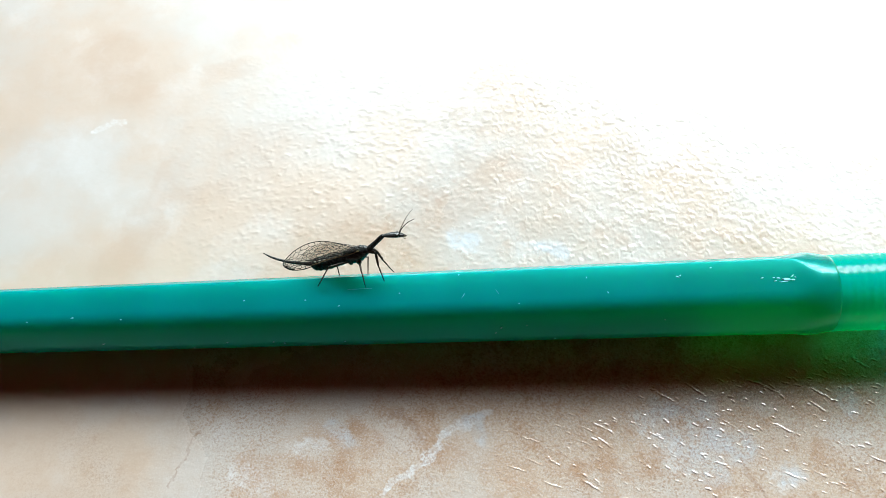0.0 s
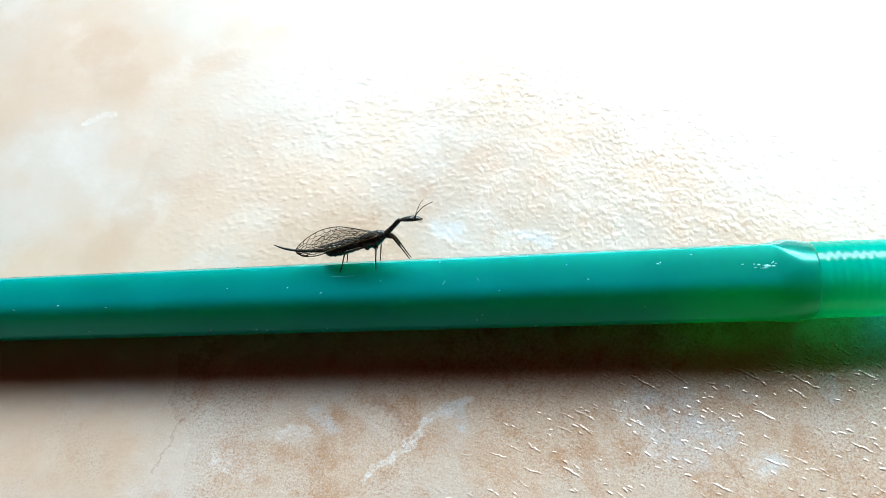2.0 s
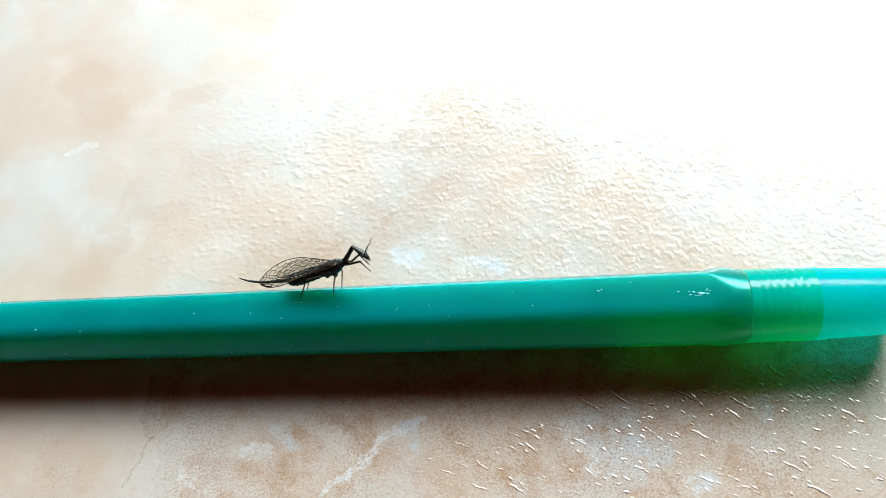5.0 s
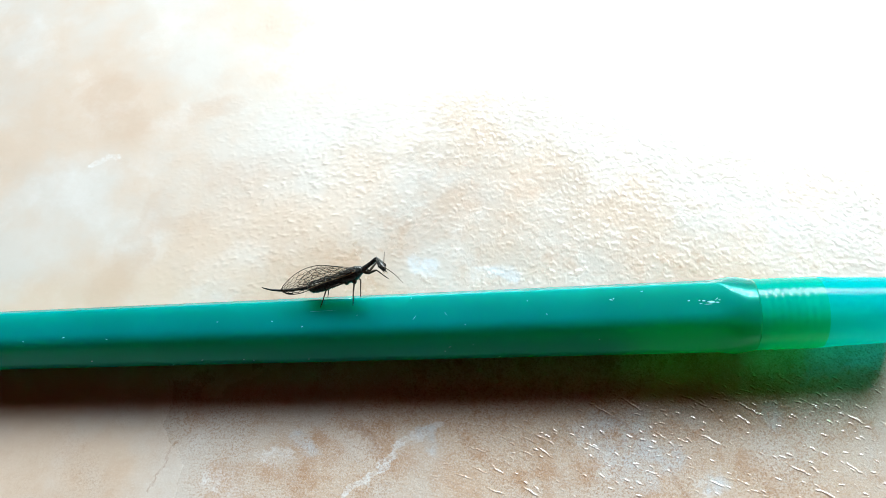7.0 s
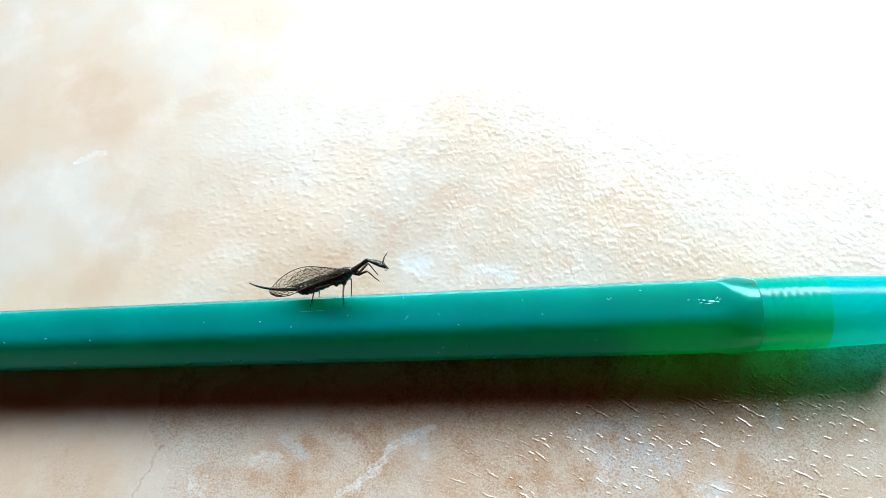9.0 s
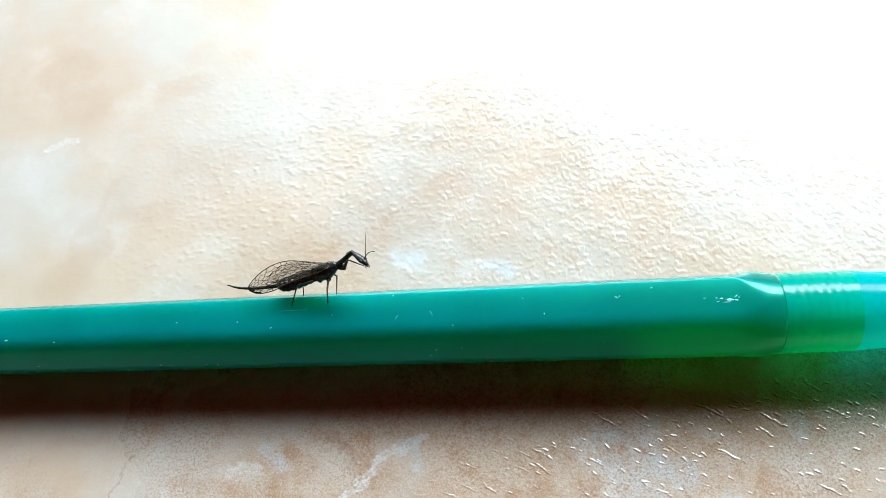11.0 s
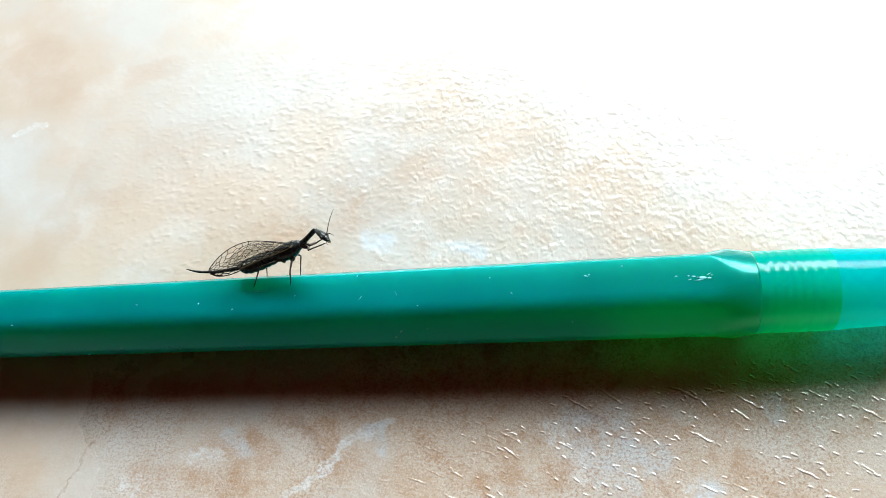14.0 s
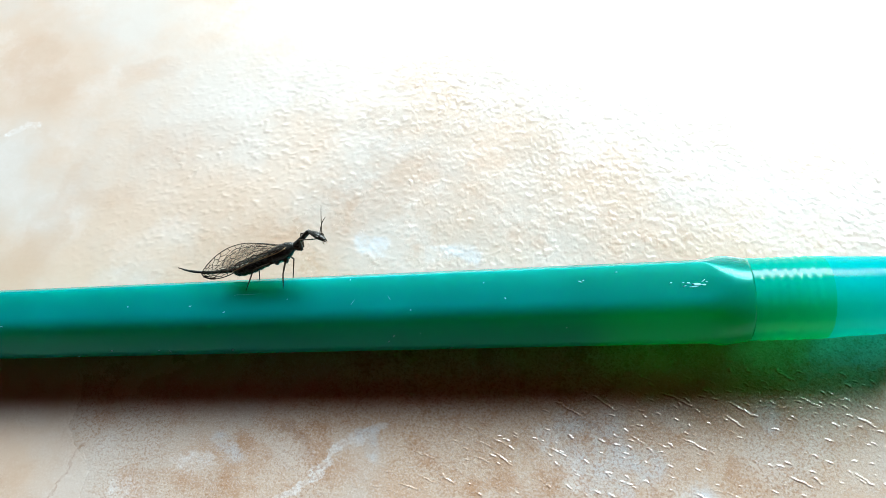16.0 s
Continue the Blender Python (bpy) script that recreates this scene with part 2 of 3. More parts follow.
# the unseen walls get a red-brown that tints their fill light
FILL_PLASTER, PAINT, GLASS = plaster("shadow_fill_plaster", (0.26, 0.024, 0.003)), plaster("white_paint", (0.78, 0.78, 0.76)), glass_material()


# ---- mesh helpers ----
def part(name, bm, material, parent=None, label="", smooth=True):
    me = bpy.data.meshes.new(name)
    bmesh.ops.recalc_face_normals(bm, faces=bm.faces)
    bm.to_mesh(me)
    bm.free()
    me.materials.append(material)
    if smooth:
        for p in me.polygons:
            p.use_smooth = True
    ob = new(name, me)
    ob.parent = parent
    return tagged(ob, label) if label else ob


def loft(bm, rings, caps=True):
    """Joins closed rings of points, all of one count, into a skin."""
    made = [[bm.verts.new(p) for p in ring] for ring in rings]
    for a, b in zip(made, made[1:]):
        for k in range(len(a)):
            bm.faces.new((a[k - 1], a[k], b[k], b[k - 1]))
    if caps:
        bm.faces.new(made[0][::-1])
        bm.faces.new(made[-1])
    return bm


def tube(bm, points, radii, sides=8, flat=1.0):
    """A rod along the points; radii: one a point. flat: its height over its width."""
    points = [Vector(p) for p in points]
    rings = []
    for k, p in enumerate(points):
        way = (points[min(k + 1, len(points) - 1)] - points[max(k - 1, 0)]).normalized()
        up = Vector((0, 0, 1)) if abs(way.z) < 0.9 else Vector((1, 0, 0))
        side = way.cross(up).normalized()
        up = side.cross(way)
        r = float(radii[k])
        rings.append([p + r * (math.cos(2 * math.pi * j / sides) * side + flat * math.sin(2 * math.pi * j / sides) * up) for j in range(sides)])
    return loft(bm, rings)


def curve_points(points, count):
    """Points spaced evenly on a smooth curve through the given ones."""
    p = [Vector(q) for q in points]
    p = [2 * p[0] - p[1], *p, 2 * p[-1] - p[-2]]
    out = []
    for k in range(count):
        s = k / (count - 1) * (len(p) - 3)
        i = min(int(s), len(p) - 4)
        u = s - i
        a, b, c, d = p[i : i + 4]
        out.append(0.5 * (2 * b + (c - a) * u + (2 * a - 5 * b + 4 * c - d) * u * u + (3 * b - a - 3 * c + d) * u ** 3))
    return out


def box(bm, x0, x1, y0, y1, z0, z1, bevel=0.0):
    made = bmesh.ops.create_cube(bm, size=1, matrix=Matrix.Translation(((x0 + x1) / 2, (y0 + y1) / 2, (z0 + z1) / 2)) @ Matrix.Diagonal((x1 - x0, y1 - y0, z1 - z0, 1)))
    if bevel:
        edges = {e for v in made["verts"] for e in v.link_edges}
        bmesh.ops.bevel(bm, geom=list(edges), offset=bevel, segments=2, affect="EDGES")
    return bm


# ---- the tile ----
def lattice(ix, iy, seed):
    """A random number from 0 to 1 for each whole-numbered cell."""
    h = (ix.astype(np.int64) * 374761393 + iy.astype(np.int64) * 668265263 + seed * 982451653) & 0xFFFFFFFF
    h = ((h ^ (h >> 13)) * 1274126177) & 0xFFFFFFFF
    return ((h ^ (h >> 16)) & 0xFFFF) / 65535.0


def value_noise(x, y, seed):
    ix, iy = np.floor(x), np.floor(y)
    u, v = x - ix, y - iy
    u, v = u * u * (3 - 2 * u), v * v * (3 - 2 * v)
    a, b = lattice(ix, iy, seed), lattice(ix + 1, iy, seed)
    c, d = lattice(ix, iy + 1, seed), lattice(ix + 1, iy + 1, seed)
    return (a * (1 - u) + b * u) * (1 - v) + (c * (1 - u) + d * u) * v


def ramp(v, lo, hi):
    s = np.clip((v - lo) / (hi - lo), 0, 1)
    return s * s * (3 - 2 * s)


def blobs(x, y, cell, long, short, seed, spread=70, bend=0.25, gap=0.36, firm=1.0):
    """Raised flakes, one to a cell at most, each with its own place, length and slant."""
    ix, iy = np.floor(x / cell), np.floor(y / cell)
    total = np.zeros_like(x)
    for dx in (-1, 0, 1):
        for dy in (-1, 0, 1):
            jx, jy = ix + dx, iy + dy
            px, py = (jx + lattice(jx, jy, seed * 10)) * cell, (jy + lattice(jx, jy, seed * 10 + 1)) * cell
            a = np.radians(-30 + spread * (lattice(jx, jy, seed * 10 + 2) - 0.5))
            size = 0.45 + 0.75 * lattice(jx, jy, seed * 10 + 3)
            u, v = (x - px) * np.cos(a) + (y - py) * np.sin(a), -(x - px) * np.sin(a) + (y - py) * np.cos(a)
            v = v + bend * u * u / long
            d = (u / (long * size)) ** 2 + (v / (short * size)) ** 2
            strong = lattice(jx, jy, seed * 10 + 4) > gap
            total = np.maximum(total, np.where(strong, size * ramp(1.25 - d, 0, firm), 0))
    return total


def tile_height(x, y):
    """The glaze's wrinkled relief in metres: short raised flakes that lie aslant, over slow swells."""
    mm_x, mm_y = x * 1000, y * 1000
    zone = ramp(value_noise(mm_x / 15 + 3.3, mm_y / 12, 9), -0.25, 0.50) * ramp(mm_x, -48, -20) * (0.30 + 0.70 * ramp(-mm_y, -42, -20))
    frayed_x, frayed = mm_x + 0.5 * (value_noise(mm_x / 0.5, mm_y / 0.5, 22) - 0.5), mm_y + 0.45 * (value_noise(mm_x / 0.42, mm_y / 0.42, 23) - 0.5)
    slant_x, slant_y = 0.94 * frayed_x - 0.34 * frayed, 0.34 * frayed_x + 0.94 * frayed
    warp = 0.5 * (value_noise(mm_x / 0.9, mm_y / 0.9, 31) - 0.5)
    floor_of = 0.72 - 0.10 * ramp(mm_x, -14, 18)
    crust = ramp(value_noise(slant_x / 0.62, (slant_y + warp) / 0.34, 32) - floor_of, 0.0, 0.14) + 0.55 * ramp(value_noise(slant_x / 0.34 + 7.7, (slant_y + warp) / 0.22, 33) - floor_of, 0.0, 0.14)
    flakes = 0.62 * crust + 0.30 * blobs(frayed_x, frayed, 1.15, 0.56, 0.25, 1, gap=0.45, firm=0.55) + 0.25 * blobs(frayed_x, frayed, 0.8, 0.34, 0.17, 2, gap=0.5, firm=0.6)
    fine = value_noise(mm_x / 0.5, mm_y / 0.4, 3)
    swell = value_noise(mm_x / 7, mm_y / 7, 11) + 0.5 * value_noise(mm_x / 3, mm_y / 3, 12)
    ragged = mm_y + 0.16 * (value_noise(mm_x / 0.35, mm_y / 0.35, 21) - 0.5)
    streaks = np.maximum(blobs(mm_x, ragged, 0.95, 0.34, 0.065, 4, 36, 0.05, 0.52), blobs(mm_x + 0.5, ragged, 2.3, 1.15, 0.065, 6, 24, 0.02, 0.66)) * ramp(mm_x - 1.4 * mm_y, 6, 36) * ramp(-mm_y, 2, 7)
    zone = zone * (0.22 + 0.78 * ramp(mm_y, -5, 3))
    relief = (0.10 + 0.90 * zone) * (0.046 * (1 - 0.45 * ramp(mm_x, 4, 30)) * np.minimum(flakes, 1.1) + 0.007 * fine) + 0.075 * streaks + 0.05 * swell
    return (relief - 0.09) * 0.001


def build_tile():
    def spaced(far_lo, far_hi, *runs):
        """Lines of the grid: finest where the eye comes nearest."""
        lo, hi = runs[0][0], runs[-1][1]
        wide = [far_lo, far_lo * 0.6, far_lo * 0.3, lo - 0.01]
        fine = np.concatenate([np.arange(a, b - 1e-7, step) for a, b, step in runs])
        return np.array([*wide, *fine, hi + 0.01, far_hi * 0.3, far_hi * 0.6, far_hi])

    xs = spaced(-2.6, 2.6, (-0.082, 0.0, 0.00018), (0.0, 0.070, 0.00009))
    ys = spaced(-4.0, 0.60, (-0.024, -0.006, 0.00007), (-0.006, 0.004, 0.0004), (0.004, 0.040, 0.00015), (0.040, 0.070, 0.0003))
    gx, gy = np.meshgrid(xs, ys)
    gz = tile_height(gx, gy)
    # below the pen the glaze stays under the barrel
    gz = np.where((np.abs(gy) < 0.0045) & (gx < 0.054), np.minimum(gz, -0.00002), gz)
    gz = np.minimum(gz, 0.00012)
    # the far floor turns to meet the walls
    outer = (gx < xs[3] - 0.1) | (gx > xs[-4] + 0.1) | (gy < ys[3] - 0.1) | (gy > ys[-4] + 0.05)
    c, q = math.cos(radians(-25)), math.sin(radians(-25))
    gx, gy = np.where(outer, c * gx - q * gy, gx), np.where(outer, q * gx + c * gy, gy)
    nx, ny = len(xs), len(ys)
    me = bpy.data.meshes.new("floor")
    me.vertices.add(nx * ny)
    me.vertices.foreach_set("co", np.stack([gx, gy, gz], -1).astype(np.float32).ravel())
    k = (np.arange(ny - 1)[:, None] * nx + np.arange(nx - 1)[None]).ravel()
    quads = np.stack([k, k + 1, k + nx + 1, k + nx], -1).astype(np.int32)
    me.loops.add(quads.size)
    me.loops.foreach_set("vertex_index", quads.ravel())
    me.polygons.add(len(quads))
    me.polygons.foreach_set("loop_start", np.arange(0, quads.size, 4, dtype=np.int32))
    me.polygons.foreach_set("use_smooth", np.ones(len(quads), dtype=bool))
    me.update(calc_edges=True)
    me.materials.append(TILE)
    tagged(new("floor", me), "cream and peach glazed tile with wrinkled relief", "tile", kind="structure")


build_tile()


# ---- the unseen room that closes the place; its red-brown warms the pen's shadow ----
def build_room():
    x0, x1, y0, top, thick = -2.6, 2.6, -4.0, 2.6, 0.12
    for name, dims in (("wall_south", (x0, x1, y0 - thick, y0, -0.05, top)), ("wall_west", (x0 - thick, x0, y0, WALL_Y, -0.05, top)), ("wall_east", (x1, x1 + thick, y0, WALL_Y, -0.05, top))):
        tagged(part(name, box(bmesh.new(), *dims), FILL_PLASTER, smooth=False), "unseen wall, red-brown to warm the shadow", "wall", kind="structure").matrix_world = ROOM
    tagged(part("ceiling", box(bmesh.new(), x0 - thick, x1 + thick, y0 - thick, WALL_Y + thick, top, top + 0.1), FILL_PLASTER, smooth=False), "unseen ceiling, red-brown to warm the shadow", "ceiling", kind="structure").matrix_world = ROOM
    w0, w1 = PANES[0][0] - 0.05, PANES[-1][1] + 0.05
    z0, z1 = SILL - 0.05, HEAD + 0.05
    bm = bmesh.new()
    for dims in ((x0, w0, WALL_Y, WALL_Y + thick, -0.05, top), (w1, x1, WALL_Y, WALL_Y + thick, -0.05, top), (w0, w1, WALL_Y, WALL_Y + thick, -0.05, z0), (w0, w1, WALL_Y, WALL_Y + thick, z1, top)):
        box(bm, *dims)
    tagged(part("wall_north", bm, FILL_PLASTER, smooth=False), "unseen wall with a window, red-brown to warm the shadow", "wall", kind="structure").matrix_world = ROOM
    frame_ob = tagged(new("window_1"), "white painted two-light window, overcast sky outside", "window", kind="structure")
    frame_ob.matrix_world = ROOM
    y = WALL_Y + 0.03
    for x_a, x_b, z_a, z_b in ((w0, w0 + 0.05, z0, z1), (w1 - 0.05, w1, z0, z1), (PANES[0][1], PANES[1][0], z0 + 0.05, z1 - 0.05), (w0 + 0.05, w1 - 0.05, z0, z0 + 0.05), (w0 + 0.05, w1 - 0.05, z1 - 0.05, z1)):
        part("window_frame", box(bmesh.new(), x_a, x_b, y, y + 0.06, z_a, z_b, 0.004), PAINT, frame_ob, smooth=False)
    for a, b in PANES:
        pane = part("pane", box(bmesh.new(), a, b, y + 0.028, y + 0.032, SILL, HEAD), GLASS, frame_ob, smooth=False)
        pane.visible_shadow = False


build_room()


# ---- the pen ----
AXIS, RISE = 0.00405, 0.0078      # height of the pen's axis over the tile at x = 0, and its rise
FLAT, TAPER = 0.00392, 0.0065      # half the width over the flats at x = 0, and its growth


def axis_z(x):
    return AXIS + RISE * x


def flat_half(x):
    return FLAT + TAPER * x


def hexagon(x, per=5):
    """A hexagon with rounded edges about the axis; one flat lies upward."""
    rv = flat_half(x) / math.cos(math.pi / 6)
    ring = []
    for k in range(6):
        round_edge = 0.0002 if k == 1 else 0.0019
        centre = rv - round_edge / math.cos(math.pi / 6)
        phi = math.radians(60 * k)
        for j in range(per):
            a = phi + math.radians(-30 + 60 * j / (per - 1))
            ring.append(Vector((x, centre * math.cos(phi) + round_edge * math.cos(a), axis_z(x) + centre * math.sin(phi) + round_edge * math.sin(a))))
    return ring


def circle_like(x, radius, count=30):
    """A circle whose points start and step as those of hexagon()."""
    per, ring = count // 6, []
    for k in range(6):
        for j in range(per):
            a = math.radians(60 * k - 30 + 60 * (j + 0.5) / per)
            ring.append(Vector((x, radius * math.cos(a), axis_z(x) + radius * math.sin(a))))
    return ring


def disc(x, radius, count=64):
    return [Vector((x, radius * math.cos(2 * math.pi * k / count), axis_z(x) + radius * math.sin(2 * math.pi * k / count))) for k in range(count)]


def build_pen():
    pen = tagged(new("pen"), "green plastic hexagonal pen lying on the tile", "pen")
    rings = [hexagon(x) for x in np.linspace(-0.09, 0.0304, 60)]
    for u in np.linspace(0.1, 1, 10):
        x = 0.0304 + 0.0026 * u
        e = u * u * (3 - 2 * u)
        rings.append([a.lerp(b, e) for a, b in zip(hexagon(x), circle_like(x, 0.00452))])
    rings += [circle_like(x, r) for x, r in ((0.0334, 0.00449), (0.0340, 0.00439), (0.0346, 0.00428), (0.0349, 0.00424), (0.0351, 0.00420), (0.0351, 0.0036))]
    part("barrel", loft(bmesh.new(), rings), GREEN, pen, "green hexagonal barrel flaring to a round rim")
    # unseen core, added to keep light from the front flat and the shadow
    bore = [[Vector((p.x, p.y * 0.52, axis_z(p.x) + (p.z - axis_z(p.x)) * 0.52)) for p in disc(x, 0.0040, 24)] for x in np.linspace(-0.088, 0.021, 12)]
    part("ink_tube", loft(bmesh.new(), bore), INK, pen, "unseen dark ink tube inside the barrel")
    rings = [disc(0.0350, 0.00417)]
    x = 0.0356
    while x < 0.0412:
        rings += [disc(x, 0.00417), disc(x + 0.00026, 0.00417), disc(x + 0.0004, 0.00413), disc(x + 0.0007, 0.00413)]
        x += 0.00088
    rings += [disc(0.0418, 0.00415), disc(0.0425, 0.00412)]
    part("threaded_neck", loft(bmesh.new(), rings, caps=False), CLEAR_GREEN, pen, "clear green threaded neck")
    rings = [disc(x, r) for x, r in ((0.0425, 0.00412), (0.0432, 0.00410), (0.0442, 0.00400), (0.0480, 0.00386), (0.0515, 0.00370), (0.0524, 0.00360), (0.0528, 0.0033), (0.0529, 0.0025), (0.0529, 0.0004))]
    part("nose_cone", loft(bmesh.new(), rings, caps=False), NOSE_GREEN, pen, "pale green translucent tapered end")
    return pen


PEN = build_pen()

def build_flecks():
    """Grains of dust and short scratches on the pen, those near x = 3 painted pale for glints: x and y (cm), length
    (mm), turn (degrees), on the top flat or the front flat.
    """
    top = ((-0.46, 0.19, 0.22, 60), (1.85, 0.07, 0.45, -25), (1.88, 0.08, 0.25, 40), (1.11, -0.08, 0.30, -60), (-0.42, -0.06, 0.8, 55), (-0.05, -0.03, 0.8, -60),
           (0.17, -0.17, 0.16, 0), (-2.12, -0.04, 0.2, 10), (-1.75, -0.12, 0.3, 30), (-2.79, -0.02, 0.2, 0), (2.21, 0.16, 0.3, 5), (-5.18, -0.18, 0.35, -15), (-4.68, -0.15, 0.4, 5),
           (-4.13, -0.19, 0.3, -10), (-1.1, 0.0, 0.16, 20), (-1.5, 0.07, 4.2, 1), (2.72, 0.02, 0.4, 20), (0.9, 0.1, 0.12, 0), (3.03, 0.03, 0.5, 40), (2.85, -0.02, 0.4, 10), (3.30, -0.06, 0.25, 30))
    front = ((-0.02, 0.55, 0.30, 50), (-0.08, 0.70, 0.26, 40), (-2.39, 0.84, 0.35, -50), (-1.72, 0.84, 0.25, 0), (0.55, 0.92, 0.3, 10), (-3.02, 0.78, 0.3, 0), (-4.4, 0.72, 0.35, 10),
             (-3.4, 0.93, 0.3, 0), (-2.51, 0.80, 0.25, 20), (1.7, 0.45, 0.12, 0), (0.25, 0.5, 0.12, 0))
    for k, (x, across, length, turn) in enumerate([(*f, ) for f in top] + [(*f, ) for f in front]):
        x *= 0.01
        h, rv = flat_half(x), flat_half(x) / math.cos(math.pi / 6)
        if k < len(top):
            place, facing = Vector((x, across * 0.01, axis_z(x) + h)), 0
        else:
            a, b = (Vector((x, rv * math.cos(p), axis_z(x) + rv * math.sin(p))) for p in (2 * math.pi / 3, math.pi))
            place, facing = a.lerp(b, across), 60
        bm = bmesh.new()
        bmesh.ops.create_icosphere(bm, subdivisions=1, radius=1)
        wide = 0.00002 if length > 0.5 else 0.00007
        for v in bm.verts:
            j = 0.75 + 0.5 * random.random()
            v.co = Vector((v.co.x * length * 0.0005 * j, v.co.y * wide * j, v.co.z * 0.00003))
        ob = part("fleck", bm, DUST_AND_GLINT, PEN)
        ob.matrix_basis = Matrix.Translation(place) @ pose(0, 0, 0, facing) @ pose(0, 0, 0, 0, 0, turn)


def build_scuff_glint():
    """A scuff in the top flat near the rim, its glint painted as pale flakes tipped a little towards the window."""
    dice = random.Random(5)
    for x, y, long, wide in ((0.0299, -0.00005, 0.00080, 0.00016), (0.0296, -0.00030, 0.00080, 0.00006), (0.0289, 0.00012, 0.00025, 0.00010), (0.0304, -0.00012, 0.00030, 0.00009), (0.0307, 0.00018, 0.00022, 0.00006), (0.0284, 0.0002, 0.00012, 0.00008)):
        bm = bmesh.new()
        bmesh.ops.create_icosphere(bm, subdivisions=2, radius=1)
        for v in bm.verts:
            j = 0.75 + 0.5 * dice.random()
            v.co = Vector((v.co.x * long * j, v.co.y * wide * j, v.co.z * 0.00003))
        ob = part("scuff_glint", bm, DUST_AND_GLINT, PEN, "scuff on the barrel, its glint painted pale")
        ob.matrix_basis = pose(x, y, axis_z(x) + flat_half(x) - 0.000012, -6.5, 5, 4)


build_flecks()
build_scuff_glint()


# ---- the snakefly; its parts are drawn in millimetres, ahead is x, up is z ----
MM = 0.001


def mm(points):
    return [Vector(p) * MM for p in points]


def rod(points, radii, sides=8, flat=1.0, count=None):
    pts = curve_points(points, count) if count else [Vector(p) for p in points]
    if count:
        radii = list(np.interp(np.linspace(0, 1, count), np.linspace(0, 1, len(radii)), radii))
    return tube(bmesh.new(), [p * MM for p in pts], [r * MM for r in radii], sides, flat)


TOP_EDGE = ((-0.5, 0.52), (-1.6, 0.90), (-2.9, 1.40), (-4.7, 1.86), (-6.5, 1.80), (-8.2, 1.28), (-9.6, 0.48), (-10.1, 0.02))
LOW_EDGE = ((-0.5, 0.40), (-1.6, 0.12), (-2.9, -0.06), (-4.6, -0.28), (-6.2, -0.58), (-7.8, -0.84), (-9.2, -0.74), (-10.0, -0.30))


def build_wing(root, side, name, scale, lean, inset, seed, net, long_veins, bold, drop=0.0):
    """A clear wing with its network of dark veins, folded like half a roof over the body."""
    dice = random.Random(seed)
    top = curve_points([(u, v, 0) for u, v in TOP_EDGE], 60)
    low = curve_points([(u, v, 0) for u, v in LOW_EDGE], 60)

    def at(s, f):
        """s: 0 at the base to 1 at the tip; f: 0 at the upper edge to 1 at the lower."""
        k = min(max(s, 0), 1) * 59
        i = min(int(k), 58)
        p = top[i].lerp(top[i + 1], k - i).lerp(low[i].lerp(low[i + 1], k - i), f)
        p = Vector((-0.5, 0.6, 0)) + (p - Vector((-0.5, 0.6, 0))) * scale
        bulge = 0.22 * math.sin(math.pi * f) * math.sin(math.pi * min(s * 1.1, 1))
        return Vector((p.x, side * (inset + lean * (2.1 - p.y) + bulge), p.y - drop * min(1, 0.6 + 4 * s))) * MM

    bm = bmesh.new()
    rows = [[bm.verts.new(at(a / 26, b / 8)) for b in range(9)] for a in range(27)]
    for a in range(26):
        for b in range(8):
            bm.faces.new((rows[a][b], rows[a + 1][b], rows[a + 1][b + 1], rows[a][b + 1]))
    bmesh.ops.solidify(bm, geom=bm.faces[:], thickness=0.004 * MM)
    wing = part(name, bm, MEMBRANE, root, "clear membranous wing netted with dark veins")
    veins = bmesh.new()

    def vein(stops, r):
        tube(veins, [at(s, f) for s, f in stops], [r * MM] * len(stops), 5)

    for f, r in ((0.0, 0.045 * bold), (1.0, 0.055 * bold)):
        vein([(k / 30, f) for k in range(31)], r)
    vein([(1, k / 8) for k in range(9)], 0.045 * bold)
    lines = (0.0, 0.15, 0.29, 0.42, 0.54, 0.66, 0.77, 0.88, 1.0)
    cell = 0.034

    def corner(k, j):
        """The net's j-th corner on its k-th lengthwise vein."""
        if k in (0, len(lines) - 1):
            return j * cell, lines[k]
        f = lines[k] + (0.026 if (j + k) % 2 else -0.026)
        return j * cell + jitter[k, j][0], f + jitter[k, j][1]

    jitter = {(k, j): (dice.uniform(-0.017, 0.017), dice.uniform(-0.030, 0.030)) for k in range(9) for j in range(36)}
    for k in long_veins:
        start = (7, 5, 6, 3, 2, 1, 0)[k - 1]
        vein([corner(k, j) for j in range(start, 30)], (0.040 if k in (5, 6, 7) else 0.030) * bold)
    for k in range(8):
        for j in range((6, 6, 6, 5, 4, 3, 2, 2)[k], 29):
            if (j + k) % 2 and dice.random() < net:
                vein([corner(k, j), corner(k + 1, j)], 0.030 * bold)
    part("vein_net", veins, VEIN, wing)
    edge = tube(bmesh.new(), [at(s, 0.93) + Vector((0, side * 0.05 * MM, 0)) for s in np.linspace(0.02, 0.62, 24)], [0.05 * bold * MM] * 24, 5)
    part("front_vein", edge, AMBER, wing, "pale brown front vein")
    spot = bmesh.new()
    grid = [[spot.verts.new(at(0.80 + 0.11 * a / 5, 0.84 + 0.13 * b / 2) + Vector((0, side * 0.03 * MM, 0))) for b in range(3)] for a in range(6)]
    for a in range(5):
        for b in range(2):
            spot.faces.new((grid[a][b], grid[a + 1][b], grid[a + 1][b + 1], grid[a][b + 1]))
    bmesh.ops.solidify(spot, geom=spot.faces[:], thickness=0.03 * MM)
    part("wing_spot", spot, BROWN, wing, "dark spot near the wing tip")


